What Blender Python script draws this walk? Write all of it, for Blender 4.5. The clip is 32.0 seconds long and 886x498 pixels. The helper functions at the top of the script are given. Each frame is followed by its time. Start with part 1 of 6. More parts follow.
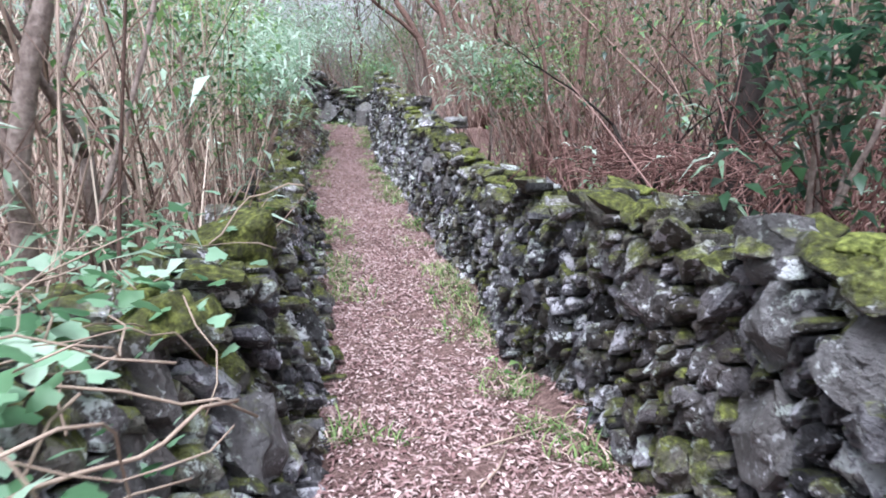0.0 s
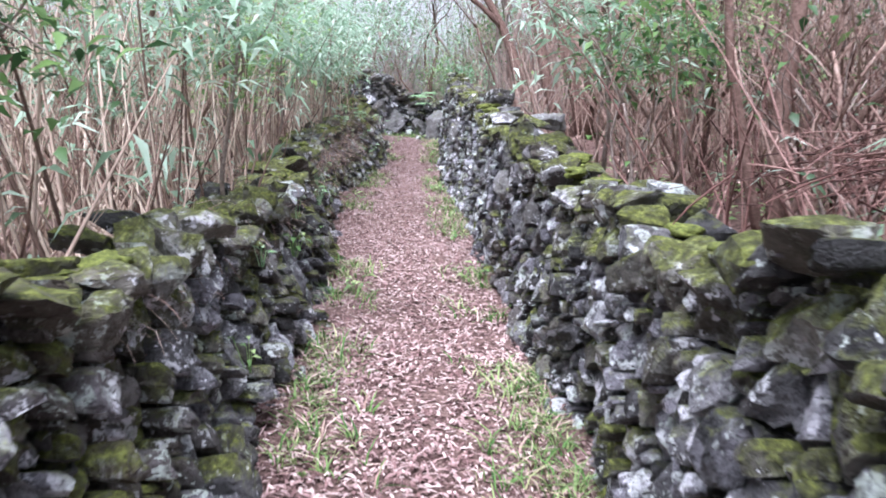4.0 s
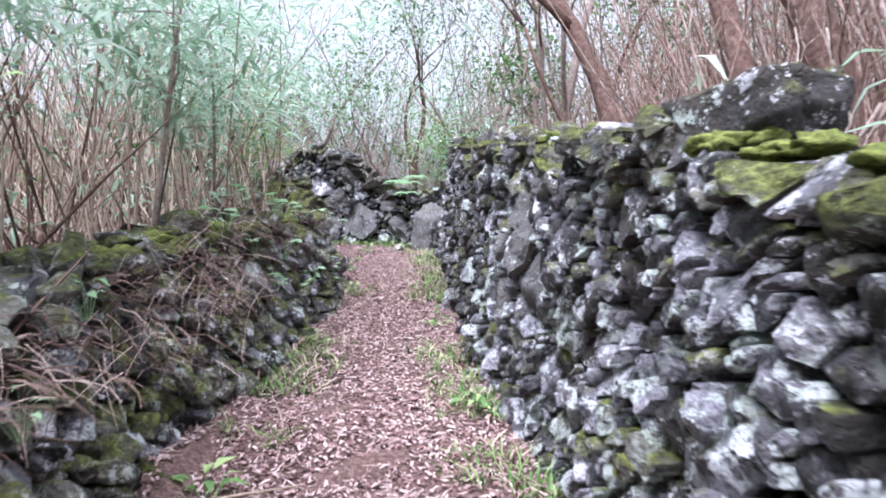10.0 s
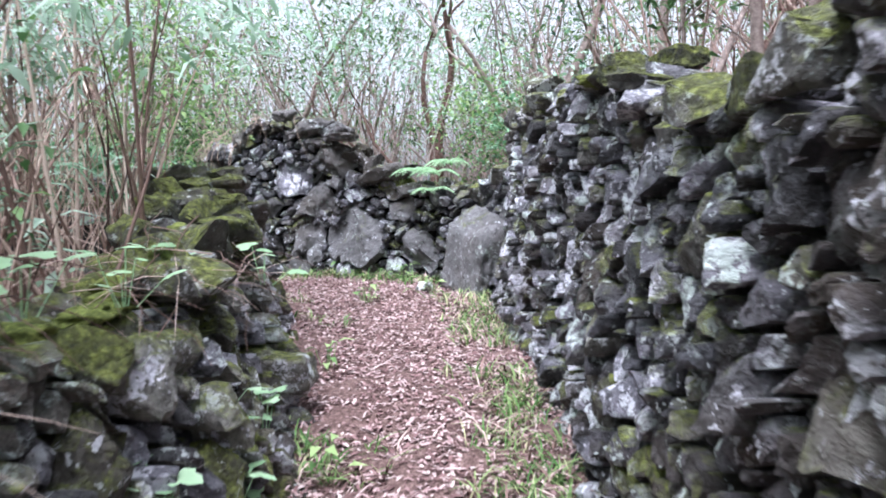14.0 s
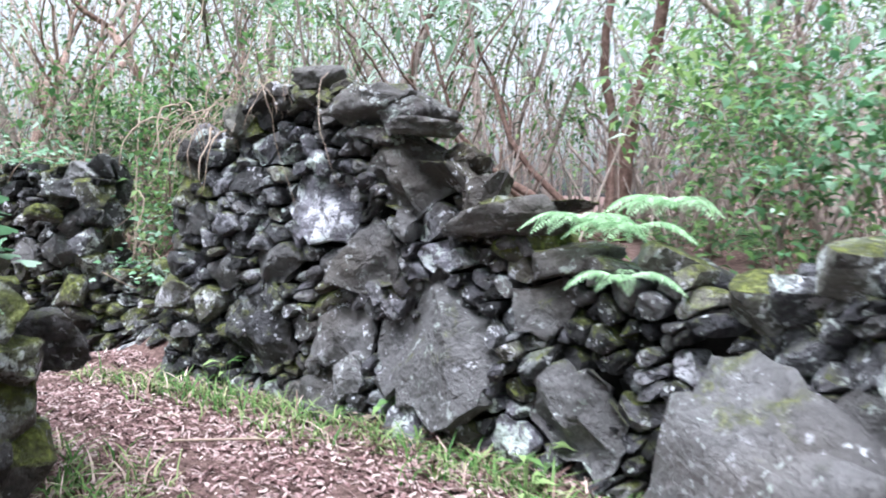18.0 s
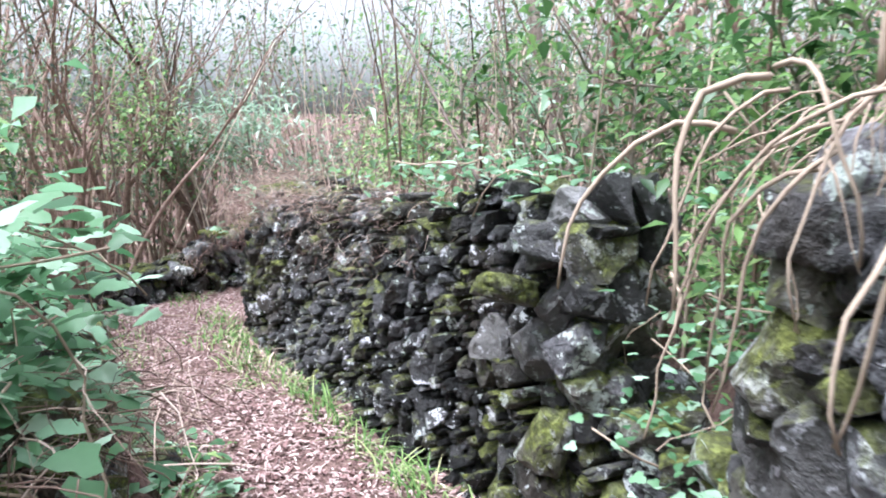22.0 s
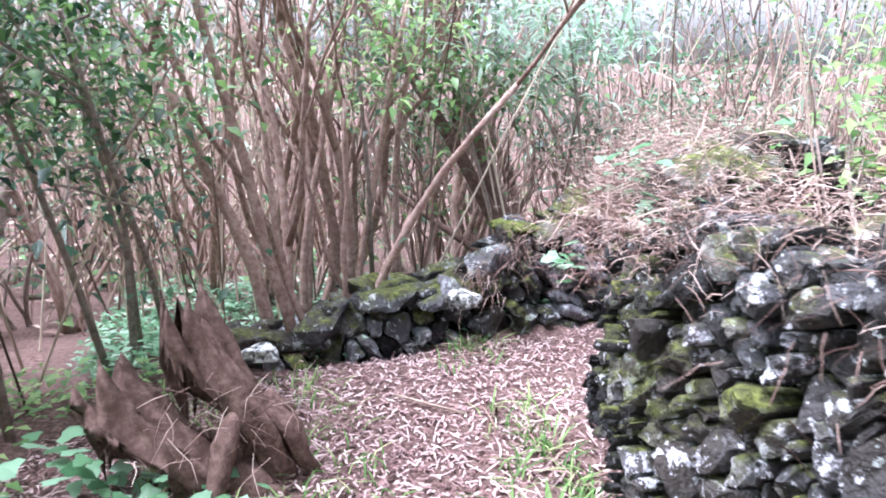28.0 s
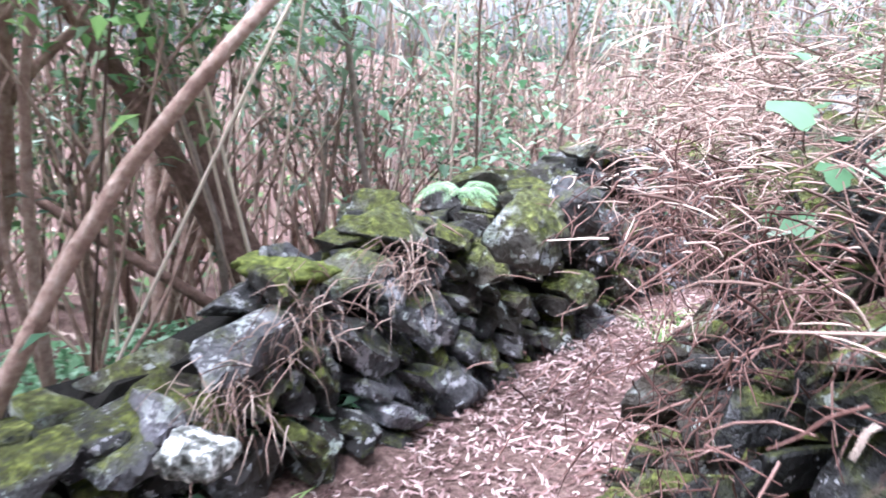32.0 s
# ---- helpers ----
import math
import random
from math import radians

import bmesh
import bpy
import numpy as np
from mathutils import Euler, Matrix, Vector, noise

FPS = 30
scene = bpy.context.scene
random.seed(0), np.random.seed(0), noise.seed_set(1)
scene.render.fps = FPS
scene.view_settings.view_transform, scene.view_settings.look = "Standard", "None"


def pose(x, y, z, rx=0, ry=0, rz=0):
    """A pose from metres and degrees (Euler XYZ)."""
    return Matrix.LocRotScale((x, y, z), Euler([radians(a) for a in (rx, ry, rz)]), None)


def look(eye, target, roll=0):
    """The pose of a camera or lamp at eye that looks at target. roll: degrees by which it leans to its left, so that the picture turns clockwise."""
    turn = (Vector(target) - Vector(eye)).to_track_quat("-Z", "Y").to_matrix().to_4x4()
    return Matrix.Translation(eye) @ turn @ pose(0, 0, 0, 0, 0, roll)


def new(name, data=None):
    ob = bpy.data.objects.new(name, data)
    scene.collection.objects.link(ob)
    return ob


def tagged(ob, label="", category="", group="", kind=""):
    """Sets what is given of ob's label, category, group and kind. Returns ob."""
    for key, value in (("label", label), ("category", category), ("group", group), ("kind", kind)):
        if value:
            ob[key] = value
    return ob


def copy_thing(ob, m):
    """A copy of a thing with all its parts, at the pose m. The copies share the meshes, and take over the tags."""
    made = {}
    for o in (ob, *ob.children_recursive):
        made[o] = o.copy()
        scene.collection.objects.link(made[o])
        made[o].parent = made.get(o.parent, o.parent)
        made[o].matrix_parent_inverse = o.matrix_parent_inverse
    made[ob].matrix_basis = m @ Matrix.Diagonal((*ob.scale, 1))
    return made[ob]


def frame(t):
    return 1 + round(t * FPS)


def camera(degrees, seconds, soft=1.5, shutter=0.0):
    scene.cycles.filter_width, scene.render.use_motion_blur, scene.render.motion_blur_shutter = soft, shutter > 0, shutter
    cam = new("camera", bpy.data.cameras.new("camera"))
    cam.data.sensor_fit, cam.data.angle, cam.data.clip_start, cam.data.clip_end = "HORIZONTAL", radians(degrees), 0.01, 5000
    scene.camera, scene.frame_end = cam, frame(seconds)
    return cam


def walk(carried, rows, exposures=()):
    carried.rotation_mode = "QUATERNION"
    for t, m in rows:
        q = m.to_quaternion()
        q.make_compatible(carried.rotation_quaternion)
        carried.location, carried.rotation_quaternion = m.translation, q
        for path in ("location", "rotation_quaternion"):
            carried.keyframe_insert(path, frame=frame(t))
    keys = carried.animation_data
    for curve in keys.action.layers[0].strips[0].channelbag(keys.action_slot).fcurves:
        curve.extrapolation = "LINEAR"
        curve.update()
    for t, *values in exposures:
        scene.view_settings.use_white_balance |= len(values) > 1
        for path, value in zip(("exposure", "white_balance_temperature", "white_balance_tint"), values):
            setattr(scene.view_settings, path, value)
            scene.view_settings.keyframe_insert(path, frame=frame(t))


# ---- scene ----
cam = camera(60, 32.0, soft=1.8, shutter=0.35)

# seconds, eye x y z, then degrees of turn to the left, tilt up, lean
PATH = [
    (0, -0, -0, 1.506, -6.78, -11.93, -0.5),
    (0.5, 0.065, 0.495, 1.435, -6.42, -11.61, -0.5),
    (1, 0.151, 0.984, 1.357, -5.97, -11.04, -0.2),
    (1.5, 0.228, 1.456, 1.302, -5.5, -11.37, -0.2),
    (2, 0.294, 1.92, 1.254, -4.99, -12.15, 0.46),
    (2.5, 0.393, 2.409, 1.218, -3.82, -11.89, 0.88),
    (3, 0.428, 2.91, 1.156, -2.87, -11.05, 1.34),
    (3.5, 0.459, 3.378, 1.113, -1.66, -10.61, 1),
    (5.5, 0.524, 6.014, 0.924, 1.5, -7.97, -0.86),
    (6, 0.519, 6.687, 0.898, 1.81, -6.58, -0.74),
    (6.5, 0.502, 7.388, 0.884, 1.94, -5.31, -0.76),
    (7, 0.451, 8.103, 0.868, 1.65, -4.38, -0.74),
    (7.5, 0.389, 8.787, 0.866, 1.08, -3.77, -0.92),
    (8, 0.32, 9.427, 0.847, -0.3, -3.26, -0.76),
    (8.5, 0.306, 10.06, 0.841, -1.1, -2.97, -0.77),
    (9, 0.275, 10.708, 0.845, -1.73, -2.74, -0.8),
    (9.5, 0.207, 11.362, 0.861, -2.5, -2.64, -0.76),
    (10, 0.157, 12.037, 0.909, -2.57, -2.75, -0.58),
    (10.5, 0.091, 12.692, 0.929, -2.6, -2.61, -1.01),
    (11, 0.048, 13.351, 0.952, -2.29, -2.42, -1.08),
    (11.5, 0.027, 14.03, 0.986, -1.96, -2.7, -1.11),
    (12, 0.016, 14.696, 1.022, -1.65, -3.32, -1.22),
    (12.5, 0.016, 15.391, 1.048, -1.05, -3.54, -0.92),
    (13, -0.017, 16.113, 1.076, -1.08, -3.61, -1.13),
    (13.5, -0.014, 16.779, 1.105, -1.24, -3.64, -1.76),
    (15.5, -0.144, 19.205, 1.311, -3.8, -4.02, -0.31),
    (16, -0.157, 19.765, 1.359, -3.68, -3.87, -0.21),
    (16.5, -0.106, 20.405, 1.372, -2.33, -3.27, 0.75),
    (17, -0.043, 21.031, 1.415, 0.72, -3.28, 1.18),
    (17.5, -0.002, 21.545, 1.464, 5.1, -3.53, 1.81),
    (18, -0.07, 22.112, 1.554, 9.47, -4.55, 2.19),
    (18.5, -0.162, 22.609, 1.643, 14.26, -6.19, 2.37),
    (19, -0.26, 23.069, 1.737, 20.1, -7.84, 2.12),
    (19.5, -0.398, 23.522, 1.829, 26.92, -9.48, 1.46),
    (20, -0.632, 23.935, 1.836, 32.7, -9.28, 1.88),
    (20.5, -0.861, 24.307, 1.853, 38.84, -8.99, 1.56),
    (21, -1.147, 24.578, 1.926, 43.78, -9.98, 0.08),
    (21.5, -1.406, 24.823, 1.936, 48.22, -9.87, 0.33),
    (22, -1.674, 25.141, 1.912, 53.04, -10.15, 0.5),
    (22.5, -1.978, 25.427, 1.86, 56.54, -11.28, 0.8),
    (23, -2.286, 25.674, 1.825, 59.44, -12.94, 0.72),
    (23.5, -2.556, 25.857, 1.795, 62.93, -14.2, 0.8),
    (24, -2.851, 25.993, 1.739, 66.13, -14.66, 1.06),
    (24.5, -3.166, 26.156, 1.677, 69.77, -14.36, 0.43),
    (25, -3.453, 26.282, 1.623, 73.67, -13.41, -0.37),
    (25.5, -3.752, 26.402, 1.572, 77.38, -11.62, -1.48),
    (26, -4.032, 26.51, 1.529, 79.91, -9.19, -1.78),
    (26.5, -4.327, 26.577, 1.468, 81.41, -7.03, -1.47),
    (28.5, -5.828, 26.233, 1.616, 69.83, -15.49, 0.64),
    (29, -6.088, 26.303, 1.576, 68.71, -15.19, 0.41),
    (29.5, -6.351, 26.386, 1.523, 67.73, -14.49, 0.7),
    (30, -6.64, 26.465, 1.464, 66.11, -14.44, 0.99),
    (30.5, -6.93, 26.561, 1.399, 64.39, -14.52, 1.35),
    (31, -7.198, 26.67, 1.355, 61.02, -14.84, 1.88),
    (31.5, -7.457, 26.8, 1.318, 55.73, -14.84, 2.19),
    (32, -7.702, 26.961, 1.271, 49.61, -14.13, 2.84),
]


def stand(t, x, y, z, turn, tilt, lean):
    a, b = radians(turn), radians(tilt)
    way = Vector((-math.sin(a) * math.cos(b), math.cos(a) * math.cos(b), math.sin(b)))
    eye = Vector((x, y, z))
    return t, look(eye, eye + 5 * way, lean)


EXPOSURES = [(0, 0.62, 5650, 13), (2, 0.78, 5650, 14), (3.5, 0.88, 5650, 15), (6, 1.02, 5600, 18), (9, 1.0, 5600, 17), (12, 1.03, 5550, 17), (17, 1.12, 5650, 10), (20.5, 1.28, 5650, 12), (22, 1.3, 5700, 10), (25, 1.42, 5600, 14), (26, 1.53, 5500, 19), (28.5, 1.79, 5500, 17), (32, 1.73, 5480, 15)]
walk(cam, [stand(*row) for row in PATH], EXPOSURES)

# ---- sky and sun: bright overcast ----
world = bpy.data.worlds.new("overcast_sky")
scene.world = world
world.use_nodes = True
wn = world.node_tree.nodes
sky = wn.new("ShaderNodeTexSky")
sky.sky_type, sky.sun_disc = "NISHITA", False
sky.sun_elevation, sky.sun_rotation = radians(69), radians(202)
sky.air_density, sky.dust_density, sky.ozone_density = 1.0, 4.0, 1.0
wn["Background"].inputs["Strength"].default_value = 0.125
cloud = wn.new("ShaderNodeHueSaturation")
cloud.inputs["Saturation"].default_value = 0.1
cloud.inputs["Value"].default_value = 1.25
world.node_tree.links.new(sky.outputs[0], cloud.inputs["Color"])
world.node_tree.links.new(cloud.outputs[0], wn["Background"].inputs["Color"])
sun = new("sun", bpy.data.lights.new("sun", "SUN"))
sun.data.energy, sun.data.angle, sun.data.color = 4.4, radians(40), (1.0, 0.98, 0.96)
sun.matrix_world = look((0, 0, 30), (4.3, 10.6, 0))

# ---- materials ----


class Mat:
    def __init__(self, name, rough=0.9, spec=0.25):
        self.m = bpy.data.materials.new(name)
        self.m.use_nodes = True
        self.t = self.m.node_tree
        self.b = self.t.nodes["Principled BSDF"]
        self.b.inputs["Roughness"].default_value = rough
        self.b.inputs["Specular IOR Level"].default_value = spec
        self.coord = None

    def node(self, kind, **inputs):
        n = self.t.nodes.new(kind)
        for key, value in inputs.items():
            self.put(n.inputs[key.replace("_", " ")], value)
        return n

    def put(self, socket, value):
        if hasattr(value, "is_output"):
            self.t.links.new(value, socket)
        else:
            socket.default_value = value

    def where(self, local=False):
        if local:
            return self.node("ShaderNodeTexCoord").outputs["Object"]
        return self.node("ShaderNodeNewGeometry").outputs["Position"]

    def noise(self, scale, detail=4.0, rough=0.6, vector=None):
        n = self.node("ShaderNodeTexNoise", Scale=scale, Detail=detail, Roughness=rough)
        self.put(n.inputs["Vector"], vector or self.where())
        return n.outputs["Fac"]

    def ramp(self, fac, *stops):
        n = self.node("ShaderNodeValToRGB")
        e = n.color_ramp.elements
        while len(e) < len(stops):
            e.new(0.5)
        for el, (at, col) in zip(e, stops):
            el.position = at
            el.color = (*col, 1) if len(col) == 3 else col
        self.put(n.inputs["Fac"], fac)
        return n.outputs["Color"]

    def step(self, fac, lo, hi):
        n = self.node("ShaderNodeMapRange")
        self.put(n.inputs["Value"], fac)
        n.inputs["From Min"].default_value, n.inputs["From Max"].default_value = lo, hi
        return n.outputs["Result"]

    def math(self, op, a, b=0.0):
        n = self.node("ShaderNodeMath")
        n.operation = op
        self.put(n.inputs[0], a), self.put(n.inputs[1], b)
        return n.outputs[0]

    def mix(self, fac, a, b, mode="MIX"):
        n = self.node("ShaderNodeMix")
        n.data_type, n.blend_type = "RGBA", mode
        self.put(n.inputs["Factor"], fac)
        self.put(n.inputs[6], a if hasattr(a, "is_output") else (*a, 1))
        self.put(n.inputs[7], b if hasattr(b, "is_output") else (*b, 1))
        return n.outputs[2]

    def bump(self, height, strength, distance):
        n = self.node("ShaderNodeBump", Strength=strength, Distance=distance)
        self.put(n.inputs["Height"], height)
        self.put(self.b.inputs["Normal"], n.outputs["Normal"])

    def colour(self, c):
        self.put(self.b.inputs["Base Color"], c)
        return self

    def up(self):
        n = self.node("ShaderNodeSeparateXYZ")
        self.put(n.inputs[0], self.node("ShaderNodeNewGeometry").outputs["Normal"])
        return n.outputs["Z"]

    def island(self):
        return self.node("ShaderNodeNewGeometry").outputs["Random Per Island"]

    def object_random(self):
        return self.node("ShaderNodeObjectInfo").outputs["Random"]


def basalt(name, moss_lo, moss_hi, lichen, dark, light, grain=0.5, chunky=0.55, fleck=0.8):
    """Vesicular basalt with a weathered grey skin, pale lichen blots and moss on what faces up."""
    m = Mat(name, 0.6, 0.3)
    big, mid, fine = m.noise(2.6, 3), m.noise(11.0, 6, 0.68), m.noise(60.0, 4, 0.7)
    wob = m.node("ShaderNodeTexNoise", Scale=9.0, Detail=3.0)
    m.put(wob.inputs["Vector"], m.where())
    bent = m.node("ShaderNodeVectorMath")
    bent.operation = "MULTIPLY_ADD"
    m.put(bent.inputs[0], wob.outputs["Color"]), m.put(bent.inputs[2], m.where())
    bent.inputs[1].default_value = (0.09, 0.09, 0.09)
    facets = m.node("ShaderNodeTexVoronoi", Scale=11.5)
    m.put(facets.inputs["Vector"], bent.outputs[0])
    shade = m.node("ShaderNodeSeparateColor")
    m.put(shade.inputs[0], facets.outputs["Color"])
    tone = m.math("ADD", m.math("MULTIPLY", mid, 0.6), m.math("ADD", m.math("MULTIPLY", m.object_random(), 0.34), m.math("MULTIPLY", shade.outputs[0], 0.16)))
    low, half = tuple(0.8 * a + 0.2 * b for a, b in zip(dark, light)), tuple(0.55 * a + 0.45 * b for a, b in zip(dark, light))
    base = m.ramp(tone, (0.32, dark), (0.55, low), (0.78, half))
    base = m.mix(m.math("MULTIPLY", m.step(fine, 0.5, 0.34), grain), base, tuple(0.5 * a for a in dark))
    base = m.mix(m.math("MULTIPLY", m.step(m.noise(1.1, 2), 0.5, 0.68), 0.5), base, (0.085, 0.062, 0.042))
    some = m.step(m.object_random(), 0.15, 0.35)
    crust = m.math("MULTIPLY", m.step(m.noise(7.5, 7, 0.74), lichen + 0.025, lichen + 0.045), m.math("MULTIPLY", some, m.step(fine, 0.36, 0.44)))
    bloom = m.math("MULTIPLY", m.step(m.noise(3.1, 6, 0.7), lichen + 0.06, lichen + 0.12), m.step(mid, 0.42, 0.5))
    specks = m.math("MULTIPLY", m.step(m.noise(26.0, 3, 0.6), 0.615, 0.635), m.step(m.noise(4.0, 2), 0.42, 0.5))
    patch = m.math("MAXIMUM", m.math("MAXIMUM", crust, m.math("MULTIPLY", bloom, 0.4)), m.math("MULTIPLY", specks, fleck))
    pale = m.mix(m.step(big, 0.42, 0.6), (0.72, 0.7, 0.76), (0.54, 0.6, 0.55))
    base = m.mix(m.math("MULTIPLY", patch, 0.92), base, pale)
    clumps = m.math("SUBTRACT", m.math("MULTIPLY", m.noise(8.0, 6, 0.65), 0.9), 0.4)
    grow = m.math("ADD", m.math("MULTIPLY", m.up(), 0.34), m.math("ADD", m.noise(2.3, 4), m.math("ADD", clumps, m.math("MULTIPLY", fine, 0.25))))
    moss = m.step(grow, moss_lo, moss_hi)
    green = m.ramp(m.noise(30.0, 4), (0.3, (0.03, 0.031, 0.012)), (0.52, (0.105, 0.115, 0.028)), (0.74, (0.3, 0.33, 0.075)))
    base = m.mix(m.math("MULTIPLY", moss, 0.95), base, green)
    m.colour(base)
    m.put(m.b.inputs["Roughness"], m.math("ADD", m.math("MULTIPLY", mid, 0.5), m.math("ADD", m.math("MULTIPLY", moss, 0.3), 0.28)))
    chunks = m.math("MULTIPLY", facets.outputs["Distance"], chunky)
    h = m.math("ADD", m.math("MULTIPLY", m.noise(18.0, 6, 0.68), 0.9), m.math("SUBTRACT", m.math("MULTIPLY", fine, 0.25), chunks))
    m.bump(h, 1.0, 0.075)
    return m.m


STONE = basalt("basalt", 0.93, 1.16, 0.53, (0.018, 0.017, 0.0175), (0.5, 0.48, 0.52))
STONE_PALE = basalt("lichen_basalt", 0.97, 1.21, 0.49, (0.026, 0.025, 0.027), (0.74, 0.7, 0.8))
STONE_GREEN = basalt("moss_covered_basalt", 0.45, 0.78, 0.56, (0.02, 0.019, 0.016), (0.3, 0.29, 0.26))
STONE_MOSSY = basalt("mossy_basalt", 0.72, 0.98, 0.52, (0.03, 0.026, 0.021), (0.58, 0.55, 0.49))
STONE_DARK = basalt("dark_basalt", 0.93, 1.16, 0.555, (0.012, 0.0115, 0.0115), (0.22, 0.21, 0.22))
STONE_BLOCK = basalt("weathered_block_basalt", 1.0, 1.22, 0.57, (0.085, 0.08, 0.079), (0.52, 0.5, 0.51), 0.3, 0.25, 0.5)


def litter_ground():
    m = Mat("leaf_litter_soil", 0.95, 0.1)
    a = m.noise(38.0, 6, 0.7)
    c = m.ramp(a, (0.3, (0.05, 0.031, 0.027)), (0.5, (0.16, 0.1, 0.088)), (0.7, (0.3, 0.21, 0.185)))
    m.colour(c)
    m.bump(a, 0.9, 0.03)
    return m.m


def simple(name, *stops, scale=14.0, bump=0.4, rough=0.85, spread=0.5, spec=0.2, thin=False):
    """Colour varied from piece to piece and along each piece."""
    m = Mat(name, rough, spec)
    n = m.noise(scale, 4, 0.65)
    f = m.math("ADD", m.math("MULTIPLY", m.island(), spread), m.math("MULTIPLY", n, 1.0 - spread))
    m.colour(m.ramp(f, *stops))
    if bump:
        m.bump(n, bump, 0.01)
    if thin:
        m.b.inputs["Subsurface Weight"].default_value = 0.0
        back = m.node("ShaderNodeBsdfTranslucent")
        m.put(back.inputs["Color"], m.ramp(f, *[(p, tuple(min(1.0, 1.5 * v) for v in c)) for p, c in stops]))
        mixer = m.node("ShaderNodeMixShader", Fac=0.35)
        m.t.links.new(m.b.outputs[0], mixer.inputs[1])
        m.t.links.new(back.outputs[0], mixer.inputs[2])
        m.t.links.new(mixer.outputs[0], m.t.nodes["Material Output"].inputs["Surface"])
    return m.m


SOIL = litter_ground()
CHIP = simple("dry_leaf_chips", (0.1, (0.06, 0.032, 0.03)), (0.35, (0.2, 0.115, 0.11)), (0.62, (0.38, 0.26, 0.25)), (0.95, (0.58, 0.47, 0.44)), spread=0.8, bump=0.2)
STRAW = simple("dead_stems", (0.15, (0.06, 0.033, 0.027)), (0.5, (0.29, 0.19, 0.16)), (0.92, (0.68, 0.54, 0.47)), spread=0.75, bump=0.2)
CANE = simple("cane_stems", (0.1, (0.045, 0.026, 0.02)), (0.34, (0.26, 0.172, 0.14)), (0.62, (0.55, 0.42, 0.345)), (0.95, (0.82, 0.7, 0.58)), spread=0.75, bump=0.2)
BARK = simple("grey_brown_bark", (0.25, (0.075, 0.057, 0.05)), (0.5, (0.27, 0.21, 0.185)), (0.8, (0.5, 0.42, 0.375)), spread=0.2, bump=1.0, scale=26.0)
BARK_RED = simple("red_brown_bark", (0.25, (0.07, 0.038, 0.03)), (0.5, (0.3, 0.197, 0.163)), (0.8, (0.58, 0.455, 0.395)), spread=0.25, bump=1.0, scale=26.0)
TRUNK = simple("old_red_brown_bark", (0.25, (0.03, 0.017, 0.014)), (0.5, (0.13, 0.078, 0.063)), (0.8, (0.3, 0.2, 0.17)), spread=0.2, bump=1.0, scale=24.0)
TWIG_RED = simple("dark_red_twigs", (0.2, (0.035, 0.017, 0.015)), (0.5, (0.14, 0.07, 0.06)), (0.85, (0.34, 0.21, 0.185)), spread=0.6, bump=0.5, scale=20.0)
# near-black: the shade of the crown overhead is put into this bark
BARK_SHADED = simple("dark_bark", (0.3, (0.006, 0.005, 0.0045)), (0.7, (0.028, 0.02, 0.017)), spread=0.2, bump=0.8, scale=20.0)
ROOT = simple("pale_roots", (0.2, (0.22, 0.155, 0.12)), (0.8, (0.48, 0.38, 0.3)), spread=0.4, bump=0.3)
LEAF = simple("evergreen_leaves", (0.1, (0.02, 0.05, 0.018)), (0.5, (0.06, 0.13, 0.04)), (0.9, (0.17, 0.28, 0.09)), rough=0.45, spread=0.8, bump=0, spec=0.5, thin=True)
LEAF_DARK = simple("dark_glossy_leaves", (0.1, (0.012, 0.03, 0.018)), (0.5, (0.03, 0.075, 0.04)), (0.9, (0.07, 0.16, 0.07)), rough=0.35, spread=0.8, bump=0, spec=0.5, thin=True)
LEAF_LIGHT = simple("bright_leaves", (0.1, (0.08, 0.17, 0.05)), (0.5, (0.18, 0.3, 0.1)), (0.9, (0.36, 0.48, 0.2)), rough=0.5, spread=0.8, bump=0, spec=0.4, thin=True)
LEAF_CANE = simple("cane_leaves", (0.1, (0.13, 0.22, 0.13)), (0.5, (0.29, 0.41, 0.29)), (0.9, (0.52, 0.62, 0.53)), rough=0.55, spread=0.8, bump=0, spec=0.4, thin=True)
IVY = simple("ivy_leaves", (0.1, (0.04, 0.11, 0.045)), (0.45, (0.13, 0.26, 0.13)), (0.75, (0.26, 0.42, 0.28)), (0.95, (0.5, 0.62, 0.5)), rough=0.45, spread=0.8, bump=0, spec=0.4, thin=True)
FERN = simple("fern_green", (0.1, (0.16, 0.29, 0.14)), (0.5, (0.32, 0.48, 0.28)), (0.9, (0.5, 0.64, 0.44)), rough=0.5, spread=0.6, bump=0, thin=True)
GRASS = simple("path_grass", (0.1, (0.05, 0.12, 0.03)), (0.45, (0.13, 0.24, 0.07)), (0.8, (0.3, 0.38, 0.16)), (0.95, (0.55, 0.5, 0.3)), rough=0.6, spread=0.8, bump=0, thin=True)
MOSS = simple("moss_cushion", (0.3, (0.025, 0.03, 0.01)), (0.5, (0.1, 0.115, 0.028)), (0.74, (0.26, 0.29, 0.075)), scale=45.0, spread=0.1, bump=1.0)
# near-black colour stands in for the shade between the wall stones
GAP_SHADE = simple("dark_wall_earth", (0.3, (0.005, 0.0045, 0.004)), (0.7, (0.018, 0.015, 0.013)), scale=20.0, spread=0.1, bump=1.0)
PALE = simple("lichen_white_stone", (0.36, (0.04, 0.04, 0.035)), (0.46, (0.2, 0.2, 0.19)), (0.52, (0.62, 0.62, 0.6)), (0.7, (0.78, 0.78, 0.75)), scale=22.0, spread=0.05, bump=1.0)


# ---- mesh tools ----
rng = np.random.default_rng(7)


def rand(a, b):
    return float(rng.uniform(a, b))


